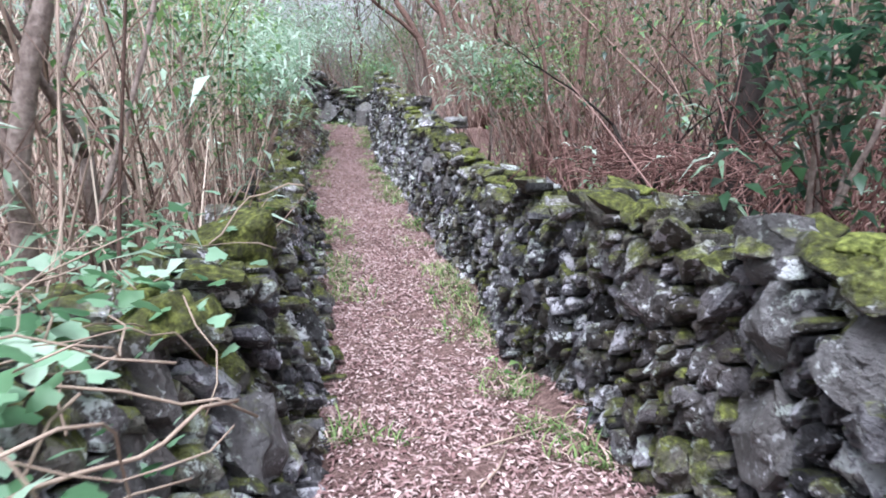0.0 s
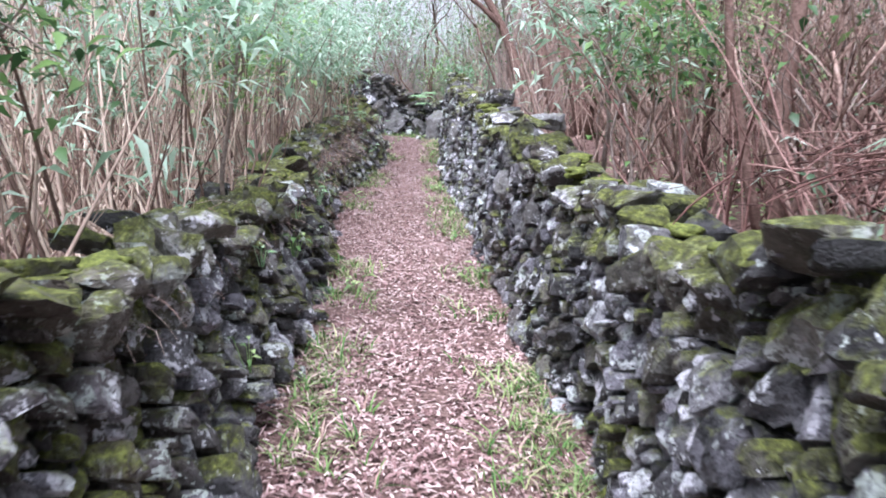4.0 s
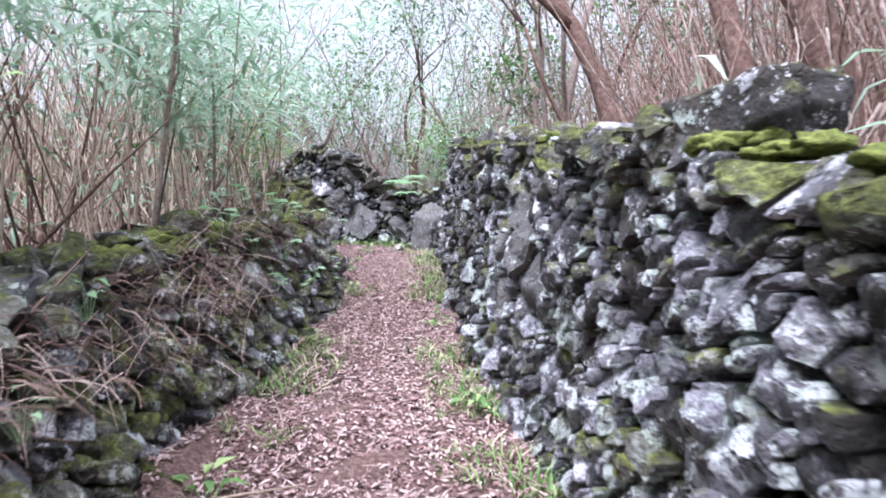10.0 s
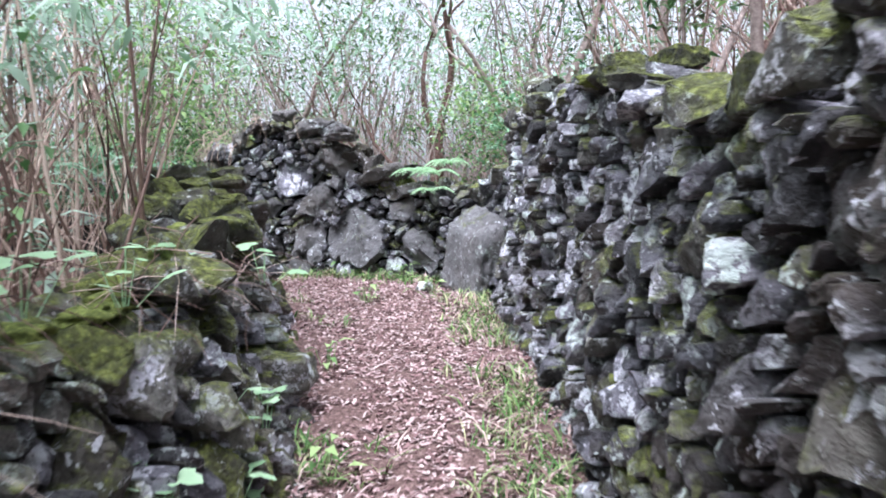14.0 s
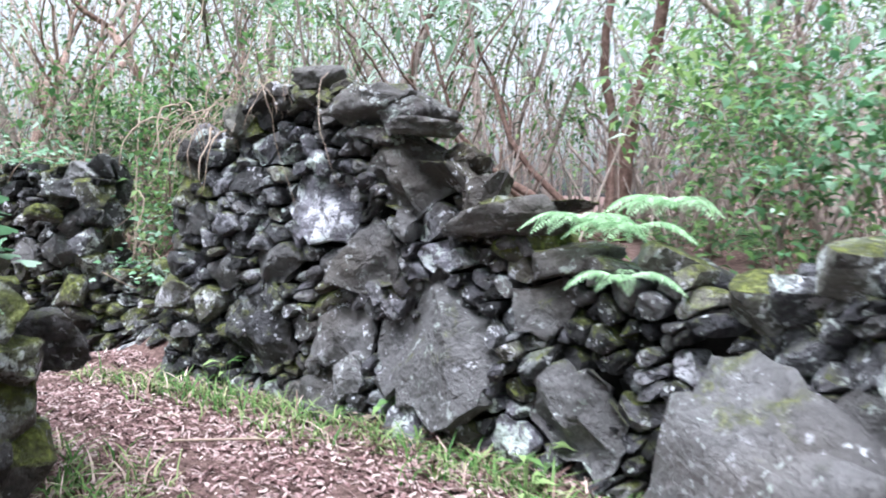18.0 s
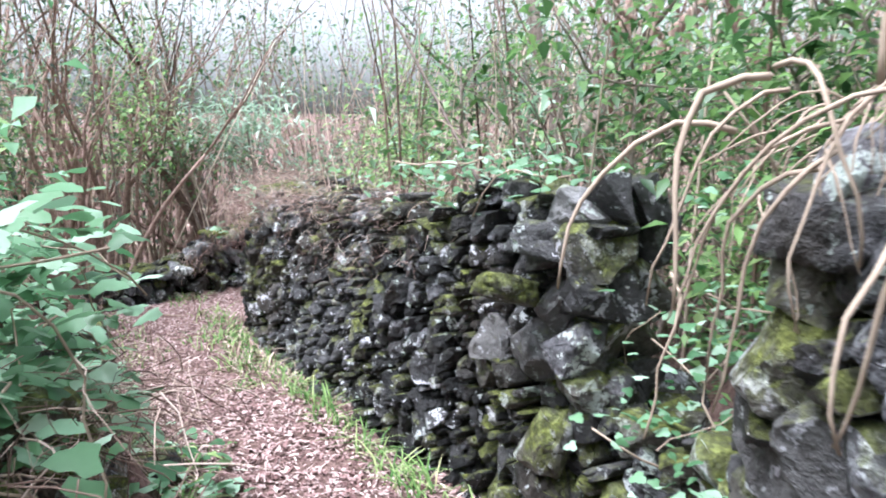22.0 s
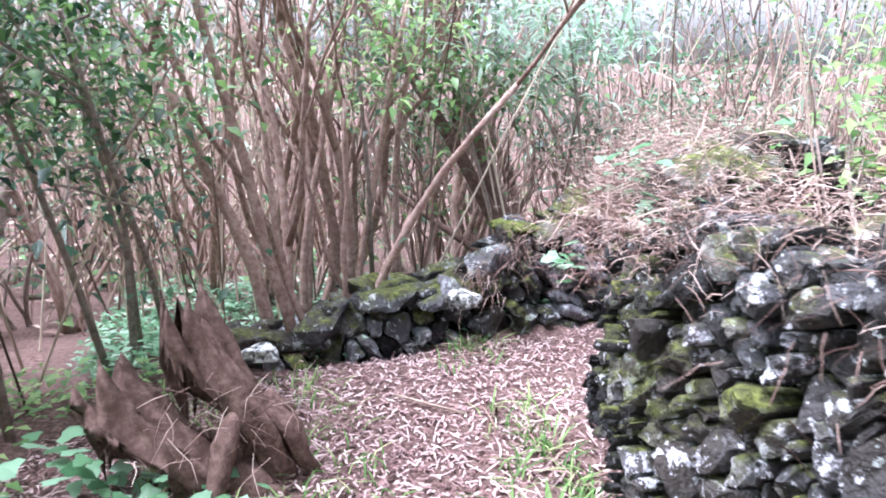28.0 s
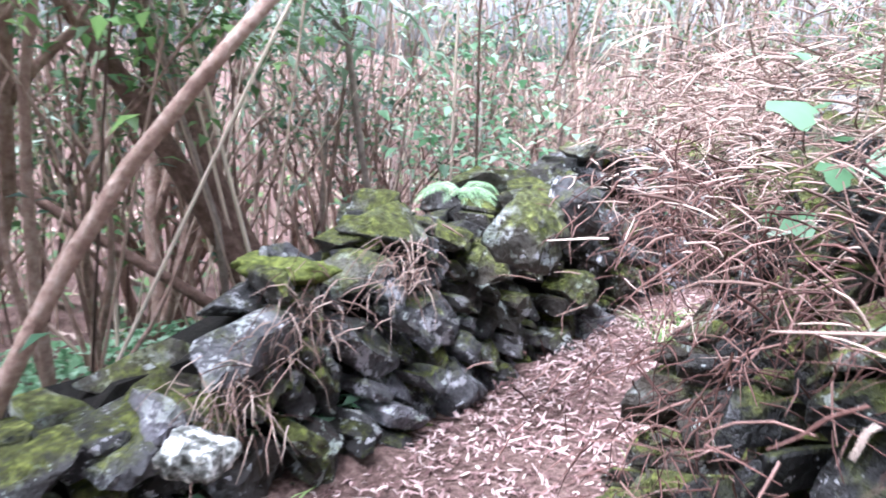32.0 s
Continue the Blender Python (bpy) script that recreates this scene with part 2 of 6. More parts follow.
class Geo:
    """Gathers faces for one mesh."""

    def __init__(self):
        self.v, self.f, self.smooth = [], [], True

    def tube(self, points, radii, sides=6, cap=True):
        points = [Vector(p) for p in points]
        start, n = len(self.v), len(points)
        side = None
        for k, p in enumerate(points):
            way = (points[min(k + 1, n - 1)] - points[max(k - 1, 0)]).normalized()
            side = way.orthogonal().normalized() if side is None else (side - way * side.dot(way)).normalized()
            over = way.cross(side)
            for s in range(sides):
                a = 2 * math.pi * s / sides
                self.v.append(p + radii[k] * (math.cos(a) * side + math.sin(a) * over))
        for k in range(n - 1):
            for s in range(sides):
                a, b = start + k * sides + s, start + k * sides + (s + 1) % sides
                self.f.append((a, b, b + sides, a + sides))
        if cap:
            self.f.append(tuple(start + (n - 1) * sides + s for s in range(sides)))
            self.f.append(tuple(start + s for s in reversed(range(sides))))

    def leaf(self, at, way, face, length, width, fold=0.25, droop=0.15):
        """A pointed leaf, folded along its midrib."""
        way, face = way.normalized(), face - way * face.dot(way)
        face = face.normalized() if face.length > 1e-5 else way.orthogonal().normalized()
        across, i = way.cross(face), len(self.v)
        mid, tip = at + way * length * 0.45, at + way * length - face * length * droop
        lift = face * width * fold
        self.v += [at, mid + across * width / 2 + lift, tip, mid - across * width / 2 + lift, mid]
        self.f += [(i, i + 4, i + 1), (i + 4, i + 2, i + 1), (i, i + 3, i + 4), (i + 4, i + 3, i + 2)]

    def lobed(self, at, way, face, size):
        """A five-pointed ivy-like leaf."""
        way = way.normalized()
        face = (face - way * face.dot(way)).normalized()
        across, i = way.cross(face), len(self.v)
        shape = ((0, 0), (0.42, -0.08), (0.56, 0.3), (0.34, 0.46), (0.3, 0.75), (0, 1.05), (-0.3, 0.75), (-0.34, 0.46), (-0.56, 0.3), (-0.42, -0.08))
        for x, y in shape:
            self.v.append(at + size * (x * across + y * way - face * (0.18 * y * y + 0.25 * x * x)))
        self.v.append(at + size * 0.4 * way)
        n = len(shape)
        self.f += [(i + n, i + k, i + (k + 1) % n) for k in range(n)]

    def blade(self, at, way, length, width, bend):
        side = Vector((-way.y, way.x, 0)) * width / 2
        i, up = len(self.v), Vector((0, 0, 1))
        pts = [at + length * (up * (s - bend * 0.55 * s * s) + way * bend * s * s) for s in (0, 0.45, 0.8, 1.0)]
        self.v += [pts[0] - side, pts[0] + side, pts[1] - side, pts[1] + side, pts[2] - side * 0.6, pts[2] + side * 0.6, pts[3]]
        self.f += [(i, i + 1, i + 3, i + 2), (i + 2, i + 3, i + 5, i + 4), (i + 4, i + 5, i + 6)]

    def chip(self, at, way, normal, length, width, curl):
        across = way.cross(normal).normalized() * width / 2
        i = len(self.v)
        a, b, c = at - way * length / 2, at + normal * curl, at + way * length / 2
        self.v += [a - across * 0.6, a + across * 0.6, b + across, b - across, c + across * 0.35, c - across * 0.35]
        self.f += [(i, i + 1, i + 2, i + 3), (i + 3, i + 2, i + 4, i + 5)]

    def add(self, verts, faces):
        i = len(self.v)
        self.v += [Vector(v) for v in verts]
        self.f += [tuple(i + k for k in face) for face in faces]

    def mesh(self, name, material, smooth=True):
        me = bpy.data.meshes.new(name)
        me.from_pydata([tuple(v) for v in self.v], [], self.f)
        me.materials.append(material)
        if smooth:
            me.polygons.foreach_set("use_smooth", [True] * len(me.polygons))
        me.update()
        return me


def part(name, geo, material, parent, label="", smooth=True, kind=""):
    ob = new(name, geo if isinstance(geo, bpy.types.Mesh) else geo.mesh(name, material, smooth))
    ob.parent = parent
    return tagged(ob, label=label, kind=kind)


def thing(name, label, category, group="", at=(0, 0, 0), kind=""):
    ob = new(name)
    ob.empty_display_size = 0.1
    ob.location = at
    return tagged(ob, label, category, group, kind)


def lone(name, geo, material, label, category, group="", kind="", smooth=True):
    return tagged(new(name, geo.mesh(name, material, smooth)), label, category, group, kind)


# ---- plan ----
# Right-hand boundary of the path, at the foot of the walls, walking on; then the wall round the far corner.
RIGHT = [(1.4, -2.5), (1.3, 0.5), (1.2, 2.9), (1.08, 5.4), (1.12, 7.5), (1.0, 9.7), (0.9, 11.5), (0.84, 14.0), (0.74, 15.6), (0.58, 17.5), (0.56, 20.4), (0.56, 22.4), (0.6, 24.25)]
RIGHT_TOP = [1.12, 1.16, 1.18, 1.2, 1.12, 1.25, 1.28, 1.42, 1.58, 1.62, 1.56, 1.64, 1.66]
BEND = [(0.62, 24.3), (0.38, 24.95), (-0.25, 25.36), (-0.9, 25.68), (-1.55, 25.98), (-2.05, 26.16), (-2.46, 26.32)]
BEND_TOP = [1.15, 0.95, 1.02, 1.42, 1.82, 1.66, 1.42]
AFTER = [(-3.6, 26.98), (-4.35, 27.14), (-5.5, 27.3), (-6.65, 27.42), (-7.5, 27.5), (-8.2, 27.76), (-8.7, 28.36), (-8.87, 28.95), (-9.25, 29.7), (-9.45, 30.9)]
AFTER_TOP = [1.34, 1.4, 1.27, 1.24, 1.14, 1.12, 1.18, 1.18, 1.0, 0.8]
LEFT = [(-0.75, -2.5), (-0.6, 0.8), (-0.15, 3.4), (-0.22, 6.6), (-0.3, 8.2), (-0.46, 11.0), (-0.82, 14.0), (-0.92, 15.6), (-0.8, 17.6), (-0.56, 20.0), (-0.66, 21.5), (-0.92, 22.7), (-1.18, 23.6)]
LEFT_TOP = [0.86, 0.9, 1.04, 1.06, 0.86, 0.92, 0.94, 0.98, 1.04, 0.93, 0.92, 1.06, 1.1]
INNER = [(-1.5, 24.1), (-2.0, 24.68), (-2.8, 25.22), (-3.7, 25.66), (-4.4, 25.86), (-5.0, 25.95), (-5.7, 25.85)]
INNER_TOP = [0.85, 0.9, 0.92, 0.85, 0.72, 0.5, 0.25]
FAR = [(-9.35, 26.3), (-9.42, 27.0), (-9.45, 27.6), (-9.5, 28.2), (-9.75, 28.9), (-9.98, 29.8), (-10.2, 30.8), (-9.9, 32.0), (-9.0, 33.0)]
FAR_TOP = [0.1, 0.26, 0.46, 0.58, 0.74, 0.86, 0.78, 0.75, 0.7]

WAY = [(0, 0), (0.4, 3), (0.53, 6), (0.3, 9.5), (0.05, 14), (0, 17), (-0.15, 20), (-0.05, 22), (-0.3, 23.2), (-0.9, 24.3), (-1.7, 25.1), (-2.6, 25.9), (-4, 26.5), (-5.2, 26.4), (-6.1, 26.3), (-7.2, 26.7), (-7.75, 27.0), (-8.5, 27.3), (-9.12, 28.4)]

HEIGHTS = np.array([(0, -3, 0.1), (0, 0, 0), (0.3, 2, -0.2), (0.5, 5.8, -0.5), (0.5, 8.2, -0.47), (0.2, 12, -0.42), (0, 16, -0.3), (-0.1, 18.2, -0.14),
                    (-0.1, 22.4, 0.1), (-0.2, 24.5, 0.27), (-1.3, 25.2, 0.4), (-2.4, 26.1, 0.36), (-4, 26.8, 0.15), (-6, 27.2, 0.08), (-8, 27.5, 0.05),
                    (-9.2, 28.6, 0.12), (-11, 27.7, -0.35), (-14, 29, -1.0)])


def trail(x, y):
    """Height of the path, carried on sideways."""
    x, y = np.asarray(x, float)[..., None], np.asarray(y, float)[..., None]
    d2 = (HEIGHTS[:, 0] - x) ** 2 + (HEIGHTS[:, 1] - y) ** 2
    w = np.exp(-d2 / 5.12) + 1e-6 / (1 + d2)
    return (w * HEIGHTS[:, 2]).sum(-1) / w.sum(-1)


def away(x, y, line):
    """Distance from a broken line."""
    best = np.full(np.shape(x), 1e9)
    for (ax, ay), (bx, by) in zip(line, line[1:]):
        dx, dy = bx - ax, by - ay
        t = np.clip(((x - ax) * dx + (y - ay) * dy) / (dx * dx + dy * dy), 0, 1)
        best = np.minimum(best, np.hypot(x - ax - t * dx, y - ay - t * dy))
    return best


RIGHT_SIDE = RIGHT + BEND + AFTER
LEFT_SIDE = LEFT + INNER
CORRIDOR = [(1.4, -12)] + RIGHT_SIDE + FAR[::-1] + [(-8.8, 25.5), (-6.6, 25.4)] + INNER[::-1] + LEFT[::-1] + [(-0.05, -12)]


def inside(x, y):
    x, y = np.asarray(x, float), np.asarray(y, float)
    odd = np.zeros(x.shape, bool)
    for (ax, ay), (bx, by) in zip(CORRIDOR, CORRIDOR[1:] + CORRIDOR[:1]):
        if ay != by:
            odd ^= ((ay > y) != (by > y)) & (x < (bx - ax) * (y - ay) / (by - ay) + ax)
    return odd


def ease(v):
    v = np.clip(v, 0, 1)
    return v * v * (3 - 2 * v)


def land(x, y):
    """Height of the ground anywhere."""
    x, y = np.asarray(x, float), np.asarray(y, float)
    base = trail(x, y)
    out = ~inside(x, y)
    dr, dl, df = away(x, y, [(1.4, -12)] + RIGHT + BEND + AFTER[:1]), away(x, y, LEFT + INNER[:5]), away(x, y, AFTER)
    rise = np.where(dr < np.minimum(dl, df), 0.8 * ease((dr - 0.25) / 0.6), np.where(df < dl, 0.35 * ease((df - 0.3) / 0.6), 0.42 * ease((dl - 0.2) / 0.6)))
    rise = np.where(away(x, y, FAR) < np.minimum(dr, np.minimum(dl, df)), 0.0, rise)
    rough = 0.05 * np.sin(1.7 * x + 0.6 * y) * np.sin(1.3 * y - 0.4 * x) + 0.025 * np.sin(4.1 * x) * np.cos(3.7 * y)
    return base + np.where(out, rise + 1.6 * rough, 0.35 * rough)


def height(x, y):
    return float(land(np.array([x]), np.array([y]))[0])


def clear_of_way(p, room=0.5):
    """Whether a place is off the line that is walked."""
    return p.z > 2.6 or float(away(p.x, p.y, WAY)) > room


# ---- ground ----
def spread(lo, hi, step, far):
    near = np.arange(lo, hi + 1e-6, step)
    ring = step * 1.35 ** np.arange(1, 40)
    ring = np.cumsum(ring)
    ring = np.r_[ring[ring < far], far]
    return np.r_[lo - ring[::-1], near, hi + ring]


def build_ground():
    xs, ys = spread(-15, 7, 0.16, 400), spread(-4, 35, 0.16, 400)
    gx, gy = np.meshgrid(xs, ys)
    z = land(gx, gy)
    far = np.maximum(np.maximum(-15 - gx, gx - 7), np.maximum(-4 - gy, gy - 35)).clip(0)
    z = z + rng.normal(0, 0.012, z.shape) * (far == 0)
    n, k = len(xs), len(ys)
    me = bpy.data.meshes.new("ground")
    idx = np.arange(n * k).reshape(k, n)
    quads = np.stack([idx[:-1, :-1], idx[:-1, 1:], idx[1:, 1:], idx[1:, :-1]], -1).reshape(-1, 4)
    me.from_pydata(np.stack([gx, gy, z], -1).reshape(-1, 3).tolist(), [], quads.tolist())
    me.polygons.foreach_set("use_smooth", [True] * len(me.polygons))
    me.materials.append(SOIL)
    return tagged(new("ground", me), "forest ground covered in brown leaf litter", "ground", kind="structure")


build_ground()

# ---- stones ----


def rock(seed, rough=0.06, fine=2):
    """An angular broken stone in a unit box: the hull of scattered points, its edges worn and its faces roughened."""
    r = np.random.default_rng(seed)
    bm = bmesh.new()
    pts = r.uniform(-1, 1, (22, 3))
    pts /= (np.abs(pts) ** 3.2).sum(1)[:, None] ** (1 / 3.2)
    for q in pts[:7 + 2 * fine] * r.uniform(0.8, 1.0, (7 + 2 * fine, 1)):
        bm.verts.new(q)
    hull = bmesh.ops.convex_hull(bm, input=bm.verts)
    bmesh.ops.delete(bm, geom=[v for v in hull["geom_interior"] if isinstance(v, bmesh.types.BMVert)], context="VERTS")
    if fine > 1:
        bmesh.ops.bevel(bm, geom=list(bm.edges), offset=0.045, offset_type="OFFSET", segments=1, affect="EDGES", clamp_overlap=True)
    bmesh.ops.triangulate(bm, faces=bm.faces)
    for _ in range(fine - 1):
        long = [e for e in bm.edges if e.calc_length() > 0.3]
        bmesh.ops.subdivide_edges(bm, edges=long, cuts=1)
        bmesh.ops.triangulate(bm, faces=bm.faces)
    shift = Vector(r.uniform(-50, 50, 3))
    for v in bm.verts:
        v.co *= 1 + rough * (1.5 * noise.noise(v.co * 1.6 + shift) + noise.noise(v.co * 4 + shift) + 0.8 * noise.noise(v.co * 9 + shift))
    lo = [min(v.co[k] for v in bm.verts) for k in range(3)]
    hi = [max(v.co[k] for v in bm.verts) for k in range(3)]
    for v in bm.verts:
        v.co = Vector([(v.co[k] - (lo[k] + hi[k]) / 2) / (hi[k] - lo[k]) for k in range(3)])
    bmesh.ops.recalc_face_normals(bm, faces=bm.faces)
    for e in bm.edges:
        e.smooth = e.calc_face_angle(0.0) < 0.42
    me = bpy.data.meshes.new("stone")
    bm.to_mesh(me)
    bm.free()
    return me


def rock_set(material, seed, count=12, fine=2):
    out = []
    for k in range(count):
        me = rock(seed + k, 0.075, fine)
        me.polygons.foreach_set("use_smooth", [True] * len(me.polygons))
        me.materials.append(material)
        out.append(me)
    return out


FINE_ROCKS = {m.name: rock_set(m, 100 * i + 61, 10, 3) for i, m in enumerate((STONE, STONE_MOSSY, STONE_DARK, STONE_BLOCK, STONE_PALE, STONE_GREEN))}
ROCKS = {m.name: rock_set(m, 100 * i + 11) for i, m in enumerate((STONE, STONE_MOSSY, STONE_DARK, STONE_BLOCK, STONE_PALE, STONE_GREEN))}


CHIPS = []
for k in range(10):
    chip_mesh = rock(900 + k, 0.05, 1)
    CHIPS.append(([tuple(v.co) for v in chip_mesh.vertices], [tuple(p.vertices) for p in chip_mesh.polygons]))


def lay(parent, material, at, size, turn, name="stone"):
    """One stone of a wall: size is along, out of and up the wall; turn is the wall's heading with some tumble."""
    pick = (FINE_ROCKS if max(size) > 0.24 else ROCKS)[material.name]
    ob = new(name, pick[int(rng.integers(len(pick)))])
    ob.parent = parent
    ob.matrix_basis = Matrix.LocRotScale(Vector(at), turn, Vector(size))
    return ob


def along(line, tops):
    """Stations of a broken line: length so far, place, unit way, top."""
    s, out = 0.0, []
    for k in range(len(line)):
        if k:
            s += math.dist(line[k], line[k - 1])
        out.append((s, line[k], tops[k]))
    return out


def at_length(st, s):
    for (s0, p0, h0), (s1, p1, h1) in zip(st, st[1:]):
        if s <= s1 or (s1, p1, h1) == st[-1]:
            t = (s - s0) / (s1 - s0)
            way = Vector((p1[0] - p0[0], p1[1] - p0[1], 0)).normalized()
            return Vector((p0[0] + t * (p1[0] - p0[0]), p0[1] + t * (p1[1] - p0[1]), 0)), way, h0 + t * (h1 - h0)


def rounded(poly, r, seed):
    """A cell's outline with its corners knocked off and its sides a little uneven."""
    out, n = [], len(poly)
    for k in range(n):
        p, q, o = poly[k], poly[(k + 1) % n], poly[k - 1]
        long, back = math.dist(p, q), math.dist(p, o)
        cut = min(0.3 * long, 0.3 * back, 0.13 * r)
        if back > 1e-6 and long > 1e-6:
            if cut > 0.06 * r:
                out.append((p[0] + (o[0] - p[0]) * cut / back, p[1] + (o[1] - p[1]) * cut / back))
            out.append((p[0] + (q[0] - p[0]) * cut / long, p[1] + (q[1] - p[1]) * cut / long))
        if long > 0.9 * r:
            out.append(((p[0] + q[0]) / 2, (p[1] + q[1]) / 2))
    return out


def pack(total, crest, tops, sizes, blocks, squash):
    """Seeds of the stones in a wall's face, large ones first: length, height, radius."""
    area = total * max(tops)
    seeds = np.zeros((0, 3))
    for s, z, r in blocks:
        seeds = np.vstack([seeds, (s / squash, z, r)])
    lo, hi = sizes
    radius = []
    for k, share in enumerate((0.1, 0.14, 0.18, 0.2, 0.2)):
        r = hi * (lo / hi) ** ((k + 0.5) / 6)
        radius += [r * rand(0.9, 1.1) for _ in range(int(share * area / (math.pi * r * r * squash)) * 2)]
    radius = np.array(radius + [lo * rand(1.0, 1.3) for _ in range(int(area * 1100))])
    tries = np.stack([rng.uniform(-0.1, total + 0.1, len(radius)) / squash, rng.uniform(-0.22, max(tops) + 0.3, len(radius)), radius], -1)
    for t in tries:
        d = np.hypot(seeds[:, 0] - t[0], seeds[:, 1] - t[1])
        if not len(d) or (d > 0.86 * (seeds[:, 2] + t[2])).all():
            seeds = np.vstack([seeds, t])
    return seeds


def cells(seeds, total, squash):
    """The share of the face that falls to each seed, as a convex outline."""
    low, high = -0.12 / squash, (total + 0.12) / squash
    for i, (x, y, r) in enumerate(seeds):
        round_about = [radians(22.5 + 45 * q) for q in range(8)]
        poly = [(min(max(x + 1.5 * r * math.cos(q), low), high), y + 1.5 * r * math.sin(q)) for q in round_about]
        d = np.hypot(seeds[:, 0] - x, seeds[:, 1] - y)
        for j in np.argsort(d)[1:26]:
            if d[j] > 1.4 * r + seeds[j, 2] * 2.0:
                break
            nx, ny = (seeds[j, 0] - x) / d[j], (seeds[j, 1] - y) / d[j]
            reach = (d[j] ** 2 + r * r - seeds[j, 2] ** 2) / (2 * d[j])
            side = [(p[0] - x) * nx + (p[1] - y) * ny - reach for p in poly]
            cut = []
            for k in range(len(poly)):
                p, q, a, b = poly[k - 1], poly[k], side[k - 1], side[k]
                if (a <= 0) != (b <= 0):
                    t = a / (a - b)
                    cut.append((p[0] + t * (q[0] - p[0]), p[1] + t * (q[1] - p[1])))
                if b <= 0:
                    cut.append(q)
            poly = cut
            if len(poly) < 3:
                break
        if len(poly) > 2:
            yield i, [(p[0] * squash, p[1]) for p in poly]


def face_stone(outline, middle, r, proud, place):
    """A broken stone that fills its cell: flat or faceted in front, its edges worn, its sides running back into the wall."""
    ring = rounded(outline, r, 0)
    n = len(ring)
    gap = 1 - rand(0.003, 0.016) / r
    planes = [(rand(-0.3, 0.3), rand(-0.12, 0.4), 0.0)] + [(rand(-1.1, 1.1), rand(-1.1, 1.1), -rand(0.02, 0.4) * r) for _ in range(int(rng.integers(2, 6)))]
    shift = Vector((rand(-50, 50), rand(-50, 50), rand(-50, 50)))
    jag = [1 + 0.24 * noise.noise(Vector((u, v, 0)) * 24 + shift) for u, v in ring]
    verts = []
    shares = (0.93, 0.7, 0.36) if r < 0.1 else (0.94, 0.8, 0.6, 0.4, 0.2)
    for share, deep in ((0.72, 0.2), (0.97, 0.08), (1.0, 0.035), *[(s, None) for s in shares]):
        for (u, v), j in zip(ring, jag):
            du, dv = (u - middle[0]) * gap * share * j, (v - middle[1]) * gap * share * j
            spot = Vector((du, dv, 0))
            wob = noise.noise(spot * (1.3 / r) + shift)
            if deep is None:
                d = max(a * du + b * dv + c for a, b, c in planes) + 0.2 * r * wob + 0.011 * noise.noise(spot * 38 + shift) + 0.006 * noise.noise(spot * 90 + shift)
                d = min(d, 0.5 * r)
            else:
                d = deep + min(0.3 * r, 0.04) * (0.5 + wob) * (deep < 0.05)
            verts.append(place(middle[0] + du, middle[1] + dv, d - proud))
    verts.append(place(middle[0], middle[1], max(c for a, b, c in planes) - proud + rand(-0.05, 0.05) * r))
    faces = []
    last = len(shares) + 2
    for k in range(last):
        for q in range(n):
            a, b = k * n + q, k * n + (q + 1) % n
            faces.append((a, b, b + n, a + n))
    faces += [(last * n + q, last * n + (q + 1) % n, (last + 1) * n) for q in range(n)]
    faces.append(tuple(reversed(range(n))))
    return verts, faces


